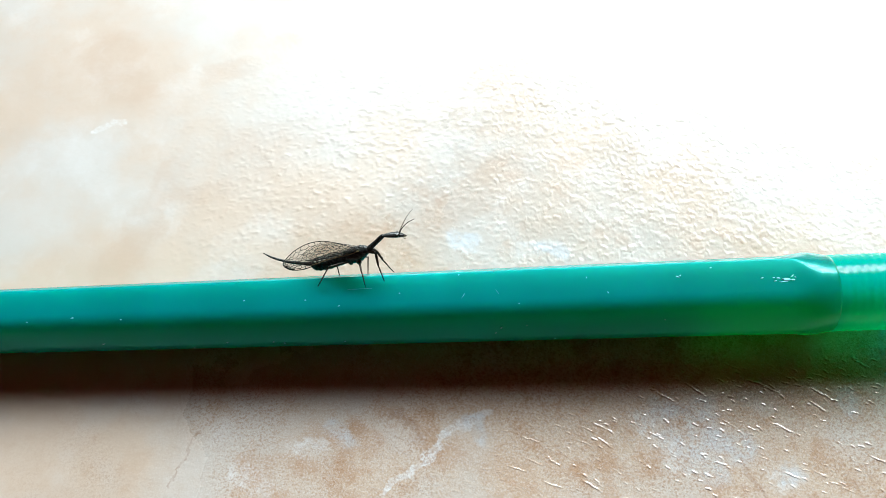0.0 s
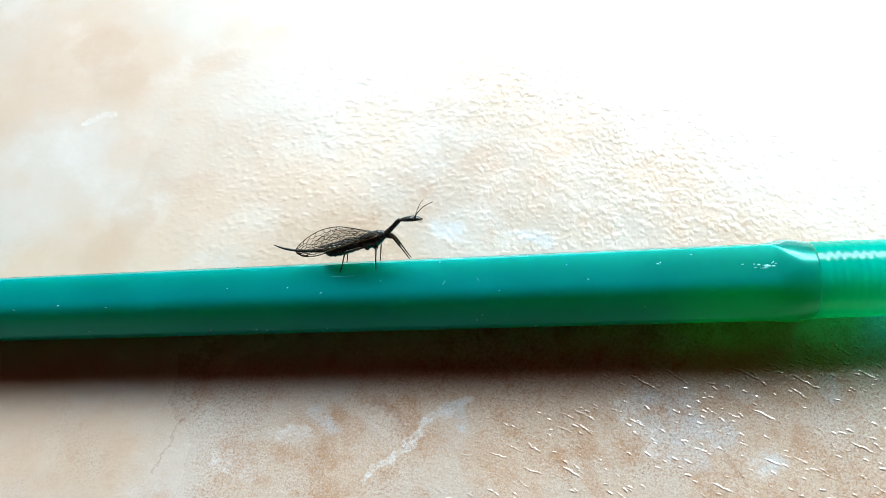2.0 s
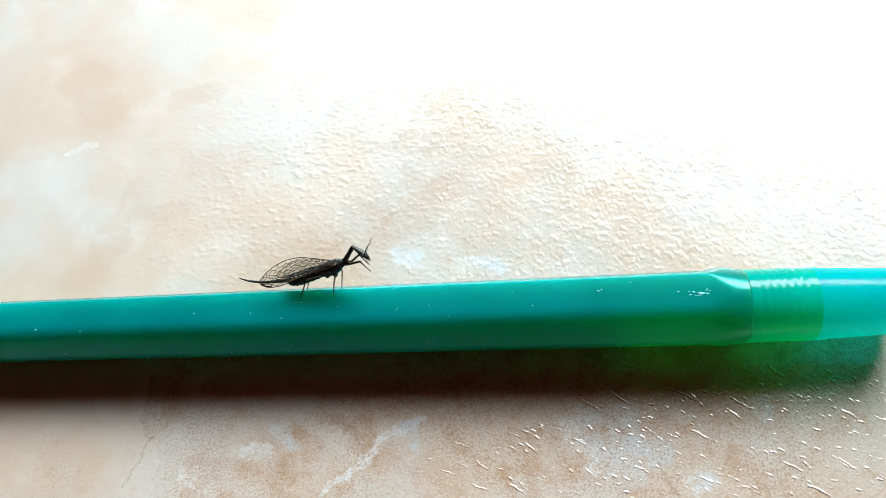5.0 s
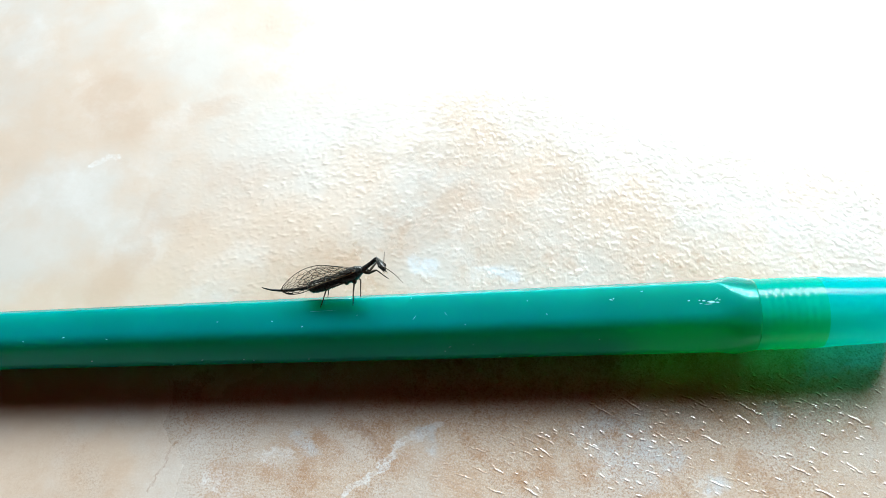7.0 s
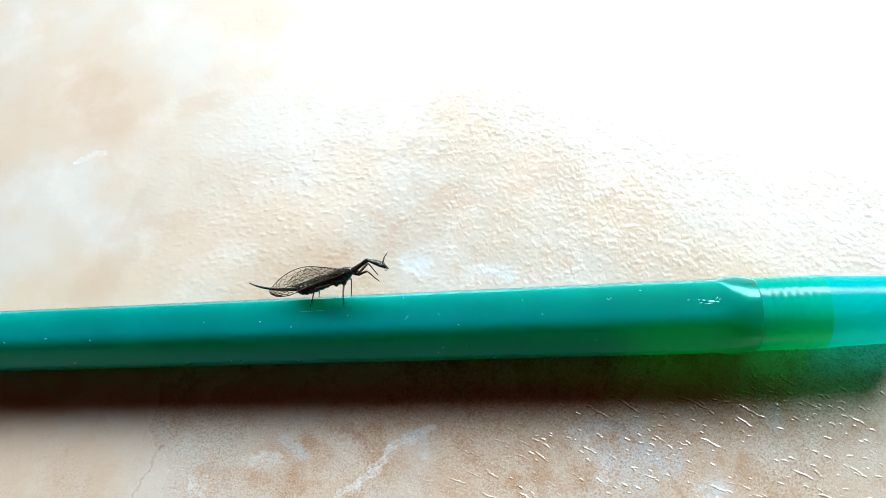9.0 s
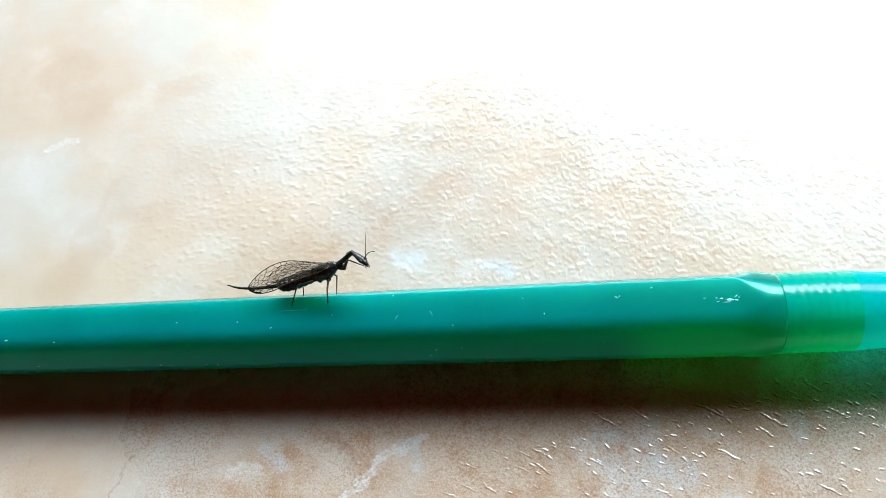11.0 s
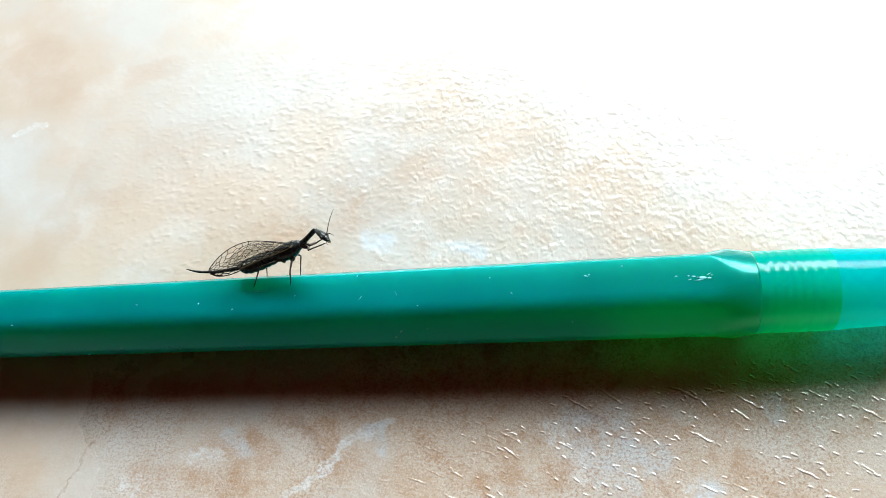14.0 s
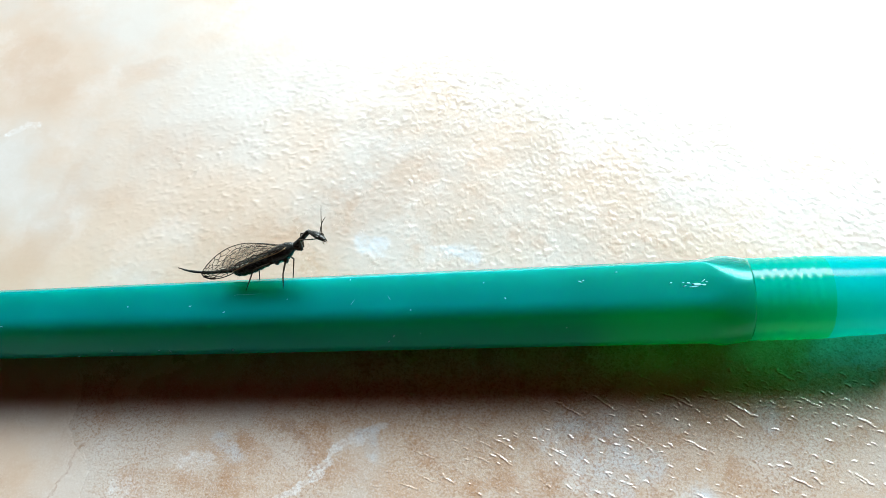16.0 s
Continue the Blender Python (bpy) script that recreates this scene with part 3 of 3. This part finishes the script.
LEGS = {  # femur, tibia with foot (mm); hip on the body, the foreleg's on the prothorax
    "foreleg": (1.45, 1.85, (0.46, 0.26, -0.76)),
    "midleg": (1.55, 2.10, (-1.20, 0.42, -1.00)),
    "hindleg": (2.40, 2.75, (-2.25, 0.42, -0.95)),
}


def build_snakefly():
    root = tagged(new("snakefly"), "black snakefly with netted clear wings standing on the pen", "insect")
    parts = {}
    part("thorax", rod(((0.2, 0, -0.05), (-0.3, 0, -0.02), (-0.9, 0, -0.18), (-1.5, 0, -0.34), (-2.1, 0, -0.45), (-2.8, 0, -0.48)), (0.30, 0.54, 0.74, 0.82, 0.78, 0.66), 16, 1.12, 18), BLACK, root)
    for x, z, r in ((-0.30, 0.38, 0.20), (-0.75, 0.46, 0.22), (-1.35, 0.32, 0.24)):
        bm = bmesh.new()
        bmesh.ops.create_icosphere(bm, subdivisions=2, radius=1, matrix=Matrix.Translation(mm([(x, 0, z)])[0]) @ Matrix.Diagonal((r * 1.1 * MM, r * 1.5 * MM, r * MM, 1)))
        part("back_plate", bm, BLACK, root)
    for x, z in ((-1.25, -0.95), (-2.2, -0.88)):
        for side in (-1, 1):
            bm = bmesh.new()
            bmesh.ops.create_icosphere(bm, subdivisions=2, radius=1, matrix=Matrix.Translation(mm([(x, side * 0.40, z)])[0]) @ Matrix.Diagonal((0.34 * MM, 0.30 * MM, 0.48 * MM, 1)))
            part("coxa", bm, BROWN, root)
    spine = curve_points(((-2.3, 0, -0.50), (-3.6, 0, -0.68), (-5.0, 0, -0.86), (-6.2, 0, -0.92), (-7.2, 0, -0.90)), 49)
    girth = np.interp(np.linspace(0, 1, 49), (0, 0.2, 0.5, 0.75, 0.9, 1), (0.60, 0.74, 0.84, 0.84, 0.68, 0.30))
    ridge = [g * (0.90 + 0.16 * ((k % 6) / 6) ** 0.6) for k, g in enumerate(girth)]
    part("abdomen", tube(bmesh.new(), [p * MM for p in spine], [r * MM for r in ridge], 14, 0.95), BLACK, root, "segmented black abdomen")
    for k in range(1, 8):
        x = -2.1 - 0.60 * k
        i = min(range(49), key=lambda j: abs(spine[j].x - x))
        middle, r = spine[i].z, girth[i] * 0.99
        for side in (-1, 1):
            bm = bmesh.new()
            bmesh.ops.create_icosphere(bm, subdivisions=2, radius=1)
            for v in bm.verts:
                j = 0.8 + 0.4 * random.random()
                v.co = Vector((v.co.x * 0.25 * j, v.co.y * 0.025, v.co.z * 0.14 * j)) * MM
            plate = part("pale_plate", bm, PALE, root)
            plate.matrix_basis = Matrix.Translation(mm([(x, side * r * 0.72, middle + r * 0.66)])[0]) @ pose(0, 0, 0, side * 44, 12, 0)
    parts["ovipositor"] = part("ovipositor", rod(((0.3, 0, 0), (-1.3, 0, -0.22), (-3.0, 0, -0.38), (-4.7, 0, -0.26), (-5.9, 0, 0.10)), (0.26, 0.20, 0.16, 0.13, 0.05), 8, 1.0, 22), BLACK, root, "long thin curved ovipositor")
    for side, lead in ((-1, 0), (1, 10)):
        build_wing(root, side, "hindwing", 0.80 if side < 0 else 0.74, 0.24, 0.14, 31 + lead, 0.15, (3, 5), 0.45, 0.0 if side < 0 else 0.5)
        build_wing(root, side, "forewing", 1.0 if side < 0 else 0.84, 0.30, 0.22, 7 + lead, 0.97 if side < 0 else 0.35, (1, 2, 3, 4, 5, 6, 7) if side < 0 else (2, 6), 1.0 if side < 0 else 0.45, 0.0 if side < 0 else 0.5)
    parts["prothorax"] = part("prothorax", rod(((-0.25, 0, 0), (0.1, 0, 0.02), (0.7, 0, 0), (1.5, 0, 0), (2.1, 0, 0.02), (2.5, 0, 0)), (0.30, 0.35, 0.30, 0.27, 0.29, 0.21), 14, 0.95, 18), BLACK, root, "long neck-like prothorax")
    for side in (-1, 1):
        part("fore_coxa", rod(((0.05, side * 0.20, -0.10), (0.30, side * 0.26, -0.42), (0.46, side * 0.26, -0.78)), (0.20, 0.24, 0.13), 8, 1.0, 8), BROWN, parts["prothorax"])
    head = part("head", rod(((-0.15, 0, 0), (0.2, 0, 0.02), (0.8, 0, 0.05), (1.4, 0, 0.04), (1.9, 0, -0.02), (2.3, 0, -0.10)), (0.14, 0.24, 0.39, 0.44, 0.35, 0.16), 16, 0.70, 20), BLACK, root, "flat black head")
    parts["head"] = head
    for side in (-1, 1):
        bm = bmesh.new()
        bmesh.ops.create_icosphere(bm, subdivisions=2, radius=1, matrix=Matrix.Translation(mm([(1.52, side * 0.35, 0.07)])[0]) @ Matrix.Diagonal((0.24 * MM, 0.16 * MM, 0.20 * MM, 1)))
        part("eye", bm, EYE, head, "glossy dark compound eye")
        part("mandible", rod(((2.1, side * 0.14, -0.08), (2.4, side * 0.12, -0.14), (2.55, side * 0.03, -0.17)), (0.09, 0.07, 0.02), 6, 0.8, 7), BROWN, head)
        part("palp", rod(((2.05, side * 0.1, -0.18), (2.25, side * 0.18, -0.38), (2.45, side * 0.16, -0.42)), (0.04, 0.035, 0.03), 5, 1.0, 7), AMBER, head)
        parts["antenna", side] = part("antenna", rod(((0, 0, 0), (0.9, 0, 0.20), (2.1, 0, 0.24), (3.4, 0, 0)), (0.065, 0.046, 0.042, 0.030), 6, 1.0, 24), BROWN, root)
    for kind, (femur, tibia, hip) in LEGS.items():
        for side in (-1, 1):
            thick = 0.15 if kind == "foreleg" else 0.12
            parts[kind, side, 0] = part(kind + "_femur", rod(((0, 0, 0), (0.3 * femur, 0, 0.03), (0.75 * femur, 0, 0.02), (femur, 0, 0)), (thick * 0.9, thick, thick * 0.85, thick * 0.6), 8, 1.0, 10), BROWN, root)
            shin = part(kind + "_tibia", rod(((-0.03, 0, 0), (0.25 * tibia, 0, 0.02), (tibia - 0.62, 0, 0)), (0.075, 0.08, 0.06), 8, 1.0, 9), BROWN, root)
            parts[kind, side, 1] = shin
            part("tarsus", rod(((tibia - 0.64, 0, 0), (tibia - 0.45, 0, 0.0), (tibia - 0.43, 0, 0), (tibia - 0.2, 0, 0.02), (tibia - 0.18, 0, 0.02), (tibia, 0, 0.0)), (0.06, 0.07, 0.045, 0.06, 0.05, 0.03), 6), BLACK, shin)
    return root, parts


SNAKEFLY, JOINTED = build_snakefly()

# ---- what moves: all in the creature's upright plane over the pen's edge, in mm and degrees ----
STAND = Matrix(((1, 0, 0, 0), (0, 0.82904, 0.55919, 0), (0, -0.55919, 0.82904, 0.003861), (0, 0, 0, 1)))
# seconds, place of the neck's root along and over the pen, pitch and turn of the body
BODY = [
    (0, -14.26, 7.5, 12.59, -13.22), (0.5, -14.16, 7.55, 11.67, -12.32), (1, -14.1, 7.48, 10.92, -11.52),
    (1.1, -14.08, 7.45, 10.57, -11.62), (1.2, -13.07, 7.65, 7.98, -5.33), (1.3, -12.44, 7.78, 7.15, -8.5),
    (1.4, -11.65, 7.58, 4.91, -7.06),
] + [
    (1.5, -10.82, 7.7, 4.49, -8.06), (1.6, -10.25, 7.93, 6.24, -4.7), (1.8, -10.56, 8.22, 8.63, -3.42),
    (2, -10.34, 7.69, 9.14, -5.3), (2.5, -10.28, 7.64, 9.56, -5.37), (3, -10.16, 7.87, 10.05, -2.95),
] + [
    (5.5, -10.16, 7.73, 10.8, -1.64), (6, -10.08, 7.92, 11.01, -2), (6.5, -10.09, 7.8, 11, -2.34),
    (7, -10.16, 8.08, 11.95, -3.18), (7.5, -10.34, 7.95, 13.23, -6.72), (8, -10.3, 7.99, 13.72, -5.39),
    (8.5, -10.34, 7.91, 12.99, -6.77), (9, -10.28, 7.8, 12.77, -3.91),
] + [
    (11.5, -10.23, 8.01, 12.76, -4.15), (12, -10.09, 8.08, 13.24, -0.75), (12.5, -10.05, 8.04, 12.2, -1.36),
    (13, -9.97, 8.01, 11.59, 0.55), (13.5, -9.99, 8.16, 11.78, 0.21), (14, -10.1, 7.99, 12.33, 0.05),
    (14.5, -9.95, 8.16, 12.71, 0.86), (15, -10.08, 8.16, 13.19, 0.45), (15.5, -10.06, 8.07, 12.81, 0.07),
    (16, -10.02, 8.12, 13.29, 0.26),
]
NECK = [
    (0, 42.37, -0.36, 5.3), (0.5, 41.8, -0.81, 5.43), (1, 42.3, 2.44, 1.61),
    (1.1, 41.93, 3.33, 1.42), (1.2, 26.23, -0.89, -21.68), (1.3, 7.27, -4.02, -18.43),
    (1.4, 9.35, 12.89, -28.59),
] + [
    (1.5, 10.13, 0.7, -23.85), (1.6, 15.67, 7.5, -34.16), (1.8, 36.54, 10.21, -27.83),
    (2, 44.42, 7.68, -6.76), (2.5, 41.14, 7.74, -5.68), (3, 39.28, 2.9, -1.77),
] + [
    (5.5, 57.97, -30.85, -32.24), (6, 48.41, -14.2, -38.21), (6.5, 58.26, -24.88, -41.06),
    (7, 37.04, -11.32, -61.87), (7.5, 32.81, 0.13, -26.67), (8, 56.12, -25.15, -40.64),
    (8.5, 42.84, -18.85, -51.63), (9, 33.77, -19.91, -7.75),
] + [
    (11.5, 45.56, -21.35, -40.84), (12, 57.08, -30.3, -34.09), (12.5, 44.81, -4.95, -43.6),
    (13, 52.46, -50.22, -21.67), (13.5, 69.22, -50.04, -19.7), (14, 42.39, -10.74, -44.89),
    (14.5, 59.29, -35.69, -22.63), (15, 69.08, -31.68, -23.52), (15.5, 47.75, -12.14, -45.61),
    (16, 42.87, -6.95, -35.42),
]
TAIL = [
    (0, -19.61), (0.5, -18.65), (1, -19.46),
    (1.1, -18.72), (1.2, -15.15), (1.3, -15.48),
    (1.4, -17.98),
] + [
    (1.5, -12.6), (1.6, -15.62), (1.8, -15.44),
    (2, -13.79), (2.5, -10.22), (3, -13.68),
] + [
    (5.5, -13.69), (6, -10.59), (6.5, -16.92),
    (7, -10.86), (7.5, -8.81), (8, -15.22),
    (8.5, -16.36), (9, -19.73),
] + [
    (11.5, -10.31), (12, -9.85), (12.5, -12.48),
    (13, -12.4), (13.5, -10.03), (14, -11.91),
    (14.5, -15.57), (15, -8.17), (15.5, -7.4),
    (16, -17.12),
]
FEELERS = [
    (0, 24.36, 63.29, 45.72, -40.7), (0.5, 22.44, 64.91, 44.82, -43.82), (1, 26.23, 63.59, 46.31, -43.13),
    (1.1, 24.46, 64.25, 45.32, -44.03), (1.2, -3.99, 82.8, 33.56, -58.8), (1.3, -10.89, 83.33, 30.28, -58.52),
    (1.4, -2.95, 90, 26.04, -56.06),
] + [
    (1.5, -22.54, 58.86, 19.91, -54.19), (1.6, -14.92, 66.21, 18.15, -61.34), (1.8, -1.75, 80.78, 33.97, -52.28),
    (2, 9.28, 75.88, 43.29, -30.72), (2.5, 14.98, 68.37, 42.89, -29.59), (3, 16.58, 69.61, 43.87, -28.15),
] + [
    (5.5, -1.79, 83.4, 45.65, -60.11), (6, -20.29, 59.96, 37.58, -58.4), (6.5, -15.67, 77.46, 52.86, -76.82),
    (7, 1.22, 94.16, -19.43, -37.52), (7.5, 16.07, 91.82, 29.15, -61.43), (8, -3.54, 73.85, 23.48, -59.89),
    (8.5, 4.81, 82.06, 20.47, -51.73), (9, -7.32, 88.11, 45.06, -66.35),
] + [
    (11.5, 31.62, 93, 36.41, -52.78), (12, -7.01, 71.54, 49.39, -85.65), (12.5, 32.28, 89.93, -19.02, -40.14),
    (13, 20.83, 93.21, 20.25, -68.87), (13.5, -54.34, 90.24, -11.44, -65.87), (14, 25.09, 83.1, 23.79, -57.43),
    (14.5, -72.24, 34.65, 24.74, -62.16), (15, -61.86, -59.69, -32.59, -67.2), (15.5, 15.6, 87.9, 18.87, -54.3),
    (16, 37.99, 96.63, 55.33, -51.44),
]
FORE = [
    (0, -13.57, 6.89, -12.54, 3.79), (0.5, -13.63, 6.76, -12.64, 3.77), (1, -13.52, 6.69, -12.55, 3.77),
    (1.1, -13.51, 6.66, -12.58, 3.78), (1.2, -11.42, 6.7, -9.63, 5.26), (1.3, -11.05, 6.95, -9.52, 5.22),
    (1.4, -10.75, 7.25, -9.67, 5.36),
] + [
    (1.5, -10.17, 7.2, -9.52, 5.39), (1.6, -10.03, 7.22, -9.62, 5.64), (1.8, -9.34, 7.35, -8.03, 5.66),
    (2, -9.02, 7.15, -7.66, 5.41), (2.5, -9, 7.13, -7.57, 5.42), (3, -8.82, 7.13, -7.44, 5.42),
] + [
    (5.5, -7.95, 8.34, -6.72, 7.6), (6, -8.57, 8.5, -6.84, 8.42), (6.5, -8.19, 8.84, -6.8, 7.96),
    (7, -8.55, 8.27, -6.98, 7.24), (7.5, -8.8, 8.1, -7.11, 6.93), (8, -7.94, 8.42, -7.4, 8.05),
    (8.5, -8.72, 8.88, -7.32, 8.26), (9, -8.77, 8.37, -7.09, 6.82),
] + [
    (11.5, -8.56, 9.21, -7.18, 8.5), (12, -7.8, 8.57, -6.72, 7.99), (12.5, -8.49, 8.46, -6.22, 8.35),
    (13, -8.5, 8.95, -6.95, 8.97), (13.5, -7.7, 8.21, -6.36, 6.82), (14, -9.01, 7.93, -7.24, 8.5),
    (14.5, -7.74, 8.79, -6.54, 8.23), (15, -7.66, 7.34, -6.01, 5.84), (15.5, -8.14, 8.87, -5.73, 8.75),
    (16, -8.59, 9.08, -7.27, 9.34),
]


def turned(place, pitch, turn=0.0):
    """A pose in the creature's plane: at a place in mm, its x pointing pitch degrees up and turned."""
    return STAND @ Matrix.Translation(Vector(place) * MM) @ pose(0, 0, 0, 0, 0, turn) @ pose(0, 0, 0, 0, -pitch, 0)


def on_pen(x, across):
    """A point of the pen's skin, in the creature's plane: x in mm, across in mm from the upper edge (minus: down the top flat)."""
    xm = x * MM
    rv = flat_half(xm) / math.cos(math.pi / 6)
    edge = Vector((xm, rv * 0.5, axis_z(xm) + flat_half(xm)))
    way = Vector((0, 1, 0)) if across < 0 else Vector((0, 0.5, -math.cos(math.pi / 6)))
    return (STAND.inverted() @ (edge + way * across * MM)) / MM


def bone(a, b):
    """The pose of a limb from a to b (mm, in the creature's plane)."""
    turn = (b - a).to_track_quat("X", "Z").to_matrix().to_4x4()
    return STAND @ Matrix.Translation(a * MM) @ turn


def knee_of(hip, foot, femur, tibia, pole):
    way = foot - hip
    reach = min(max(way.length, abs(femur - tibia) + 0.05), femur + tibia - 0.02)
    way.normalize()
    along = (femur ** 2 - tibia ** 2 + reach ** 2) / (2 * reach)
    up = pole - hip
    up = (up - up.dot(way) * way).normalized()
    return hip + way * along + up * math.sqrt(max(femur ** 2 - along ** 2, 0.0)), hip + way * reach


def step(t, stops):
    return float(np.interp(t, [s for s, _ in stops], [v for _, v in stops]))


def motions():
    roots, keyed = [], {key: [] for key in JOINTED}
    for (t, x, z, pitch, turn), (_, neck, head, aside), (_, tail), feelers, (_, kx, kz, fx, fz) in zip(BODY, NECK, TAIL, FEELERS, FORE):
        root = turned((x, 0, z), pitch, turn)
        back = root.inverted()
        roots.append((t, root))

        def key(name, m):
            keyed[name].append((t, back @ m))

        plane = STAND.inverted() @ root
        key("ovipositor", root @ Matrix.Translation(Vector((-7.0, 0, -0.84)) * MM) @ pose(0, 0, 0, 0, -tail, 0))
        chest = turned((x, 0, z), neck)
        key("prothorax", chest)
        joint = Vector((x + 2.4 * math.cos(radians(neck)), 0, z + 2.4 * math.sin(radians(neck))))
        skull = turned(joint, head, aside)
        key("head", skull)
        for side, up, out in ((1, feelers[1], feelers[2]), (-1, feelers[3], feelers[4])):
            base = (STAND.inverted() @ skull @ (Vector((1.75, side * 0.14, 0.20)) * MM)) / MM
            key(("antenna", side), turned(base, up, out))
        for kind, (femur, tibia, hip) in LEGS.items():
            for side in (-1, 1):
                carrier = STAND.inverted() @ chest if kind == "foreleg" else plane
                h = (carrier @ (Vector((hip[0], side * hip[1], hip[2])) * MM)) / MM
                if kind == "midleg":
                    fx_, across = (step(t, ((1.3, -14.66), (1.4, -13.9), (1.5, -11.55))), step(t, ((1.3, -1.45), (1.5, -1.0)))) if side < 0 else (step(t, ((1.3, -14.6), (1.4, -13.0), (1.5, -11.3), (2.5, -11.2), (3.2, -10.85))), 0.9)
                    foot = on_pen(fx_, across)
                    pole = h + Vector((0.2, side * 1.5, 0.8))
                elif kind == "hindleg":
                    near = step(t, ((1.2, -19.93), (1.3, -17.5), (1.5, -17.45), (1.6, -17.0), (1.8, -15.46)))
                    foot = on_pen(near, -1.05) if side < 0 else on_pen(near + step(t, ((1.0, 2.2), (1.5, 2.0), (2.0, 0.5), (6.0, 0.5), (11.5, 1.0))), 1.0)
                    pole = h + Vector((-2.5, side * 1.4, 1.2))
                elif side < 0:
                    foot = Vector((fx, -0.9, fz)) if t > 3.1 else on_pen(step(t, ((1.1, -12.58), (1.2, -9.7), (1.6, -9.7), (1.8, -7.75))), step(t, ((1.1, -1.0), (1.2, 0.1), (2, 0.3))))
                    pole = Vector((kx, -0.75, kz))
                else:
                    foot = on_pen(step(t, ((1.2, -11.5), (1.4, -9.4), (1.5, -9.4), (1.8, -7.5))), 0.5) if t < 3.1 else Vector((fx - 0.35, 0.8, fz - 0.15))
                    pole = Vector((kx - 0.1, 0.75, kz - 0.35))
                knee, foot = knee_of(h, foot, femur, tibia, pole)
                key((kind, side, 0), bone(h, knee))
                key((kind, side, 1), bone(knee, foot))
    walk(SNAKEFLY, roots)
    for name, rows in keyed.items():
        walk(JOINTED[name], rows)


motions()
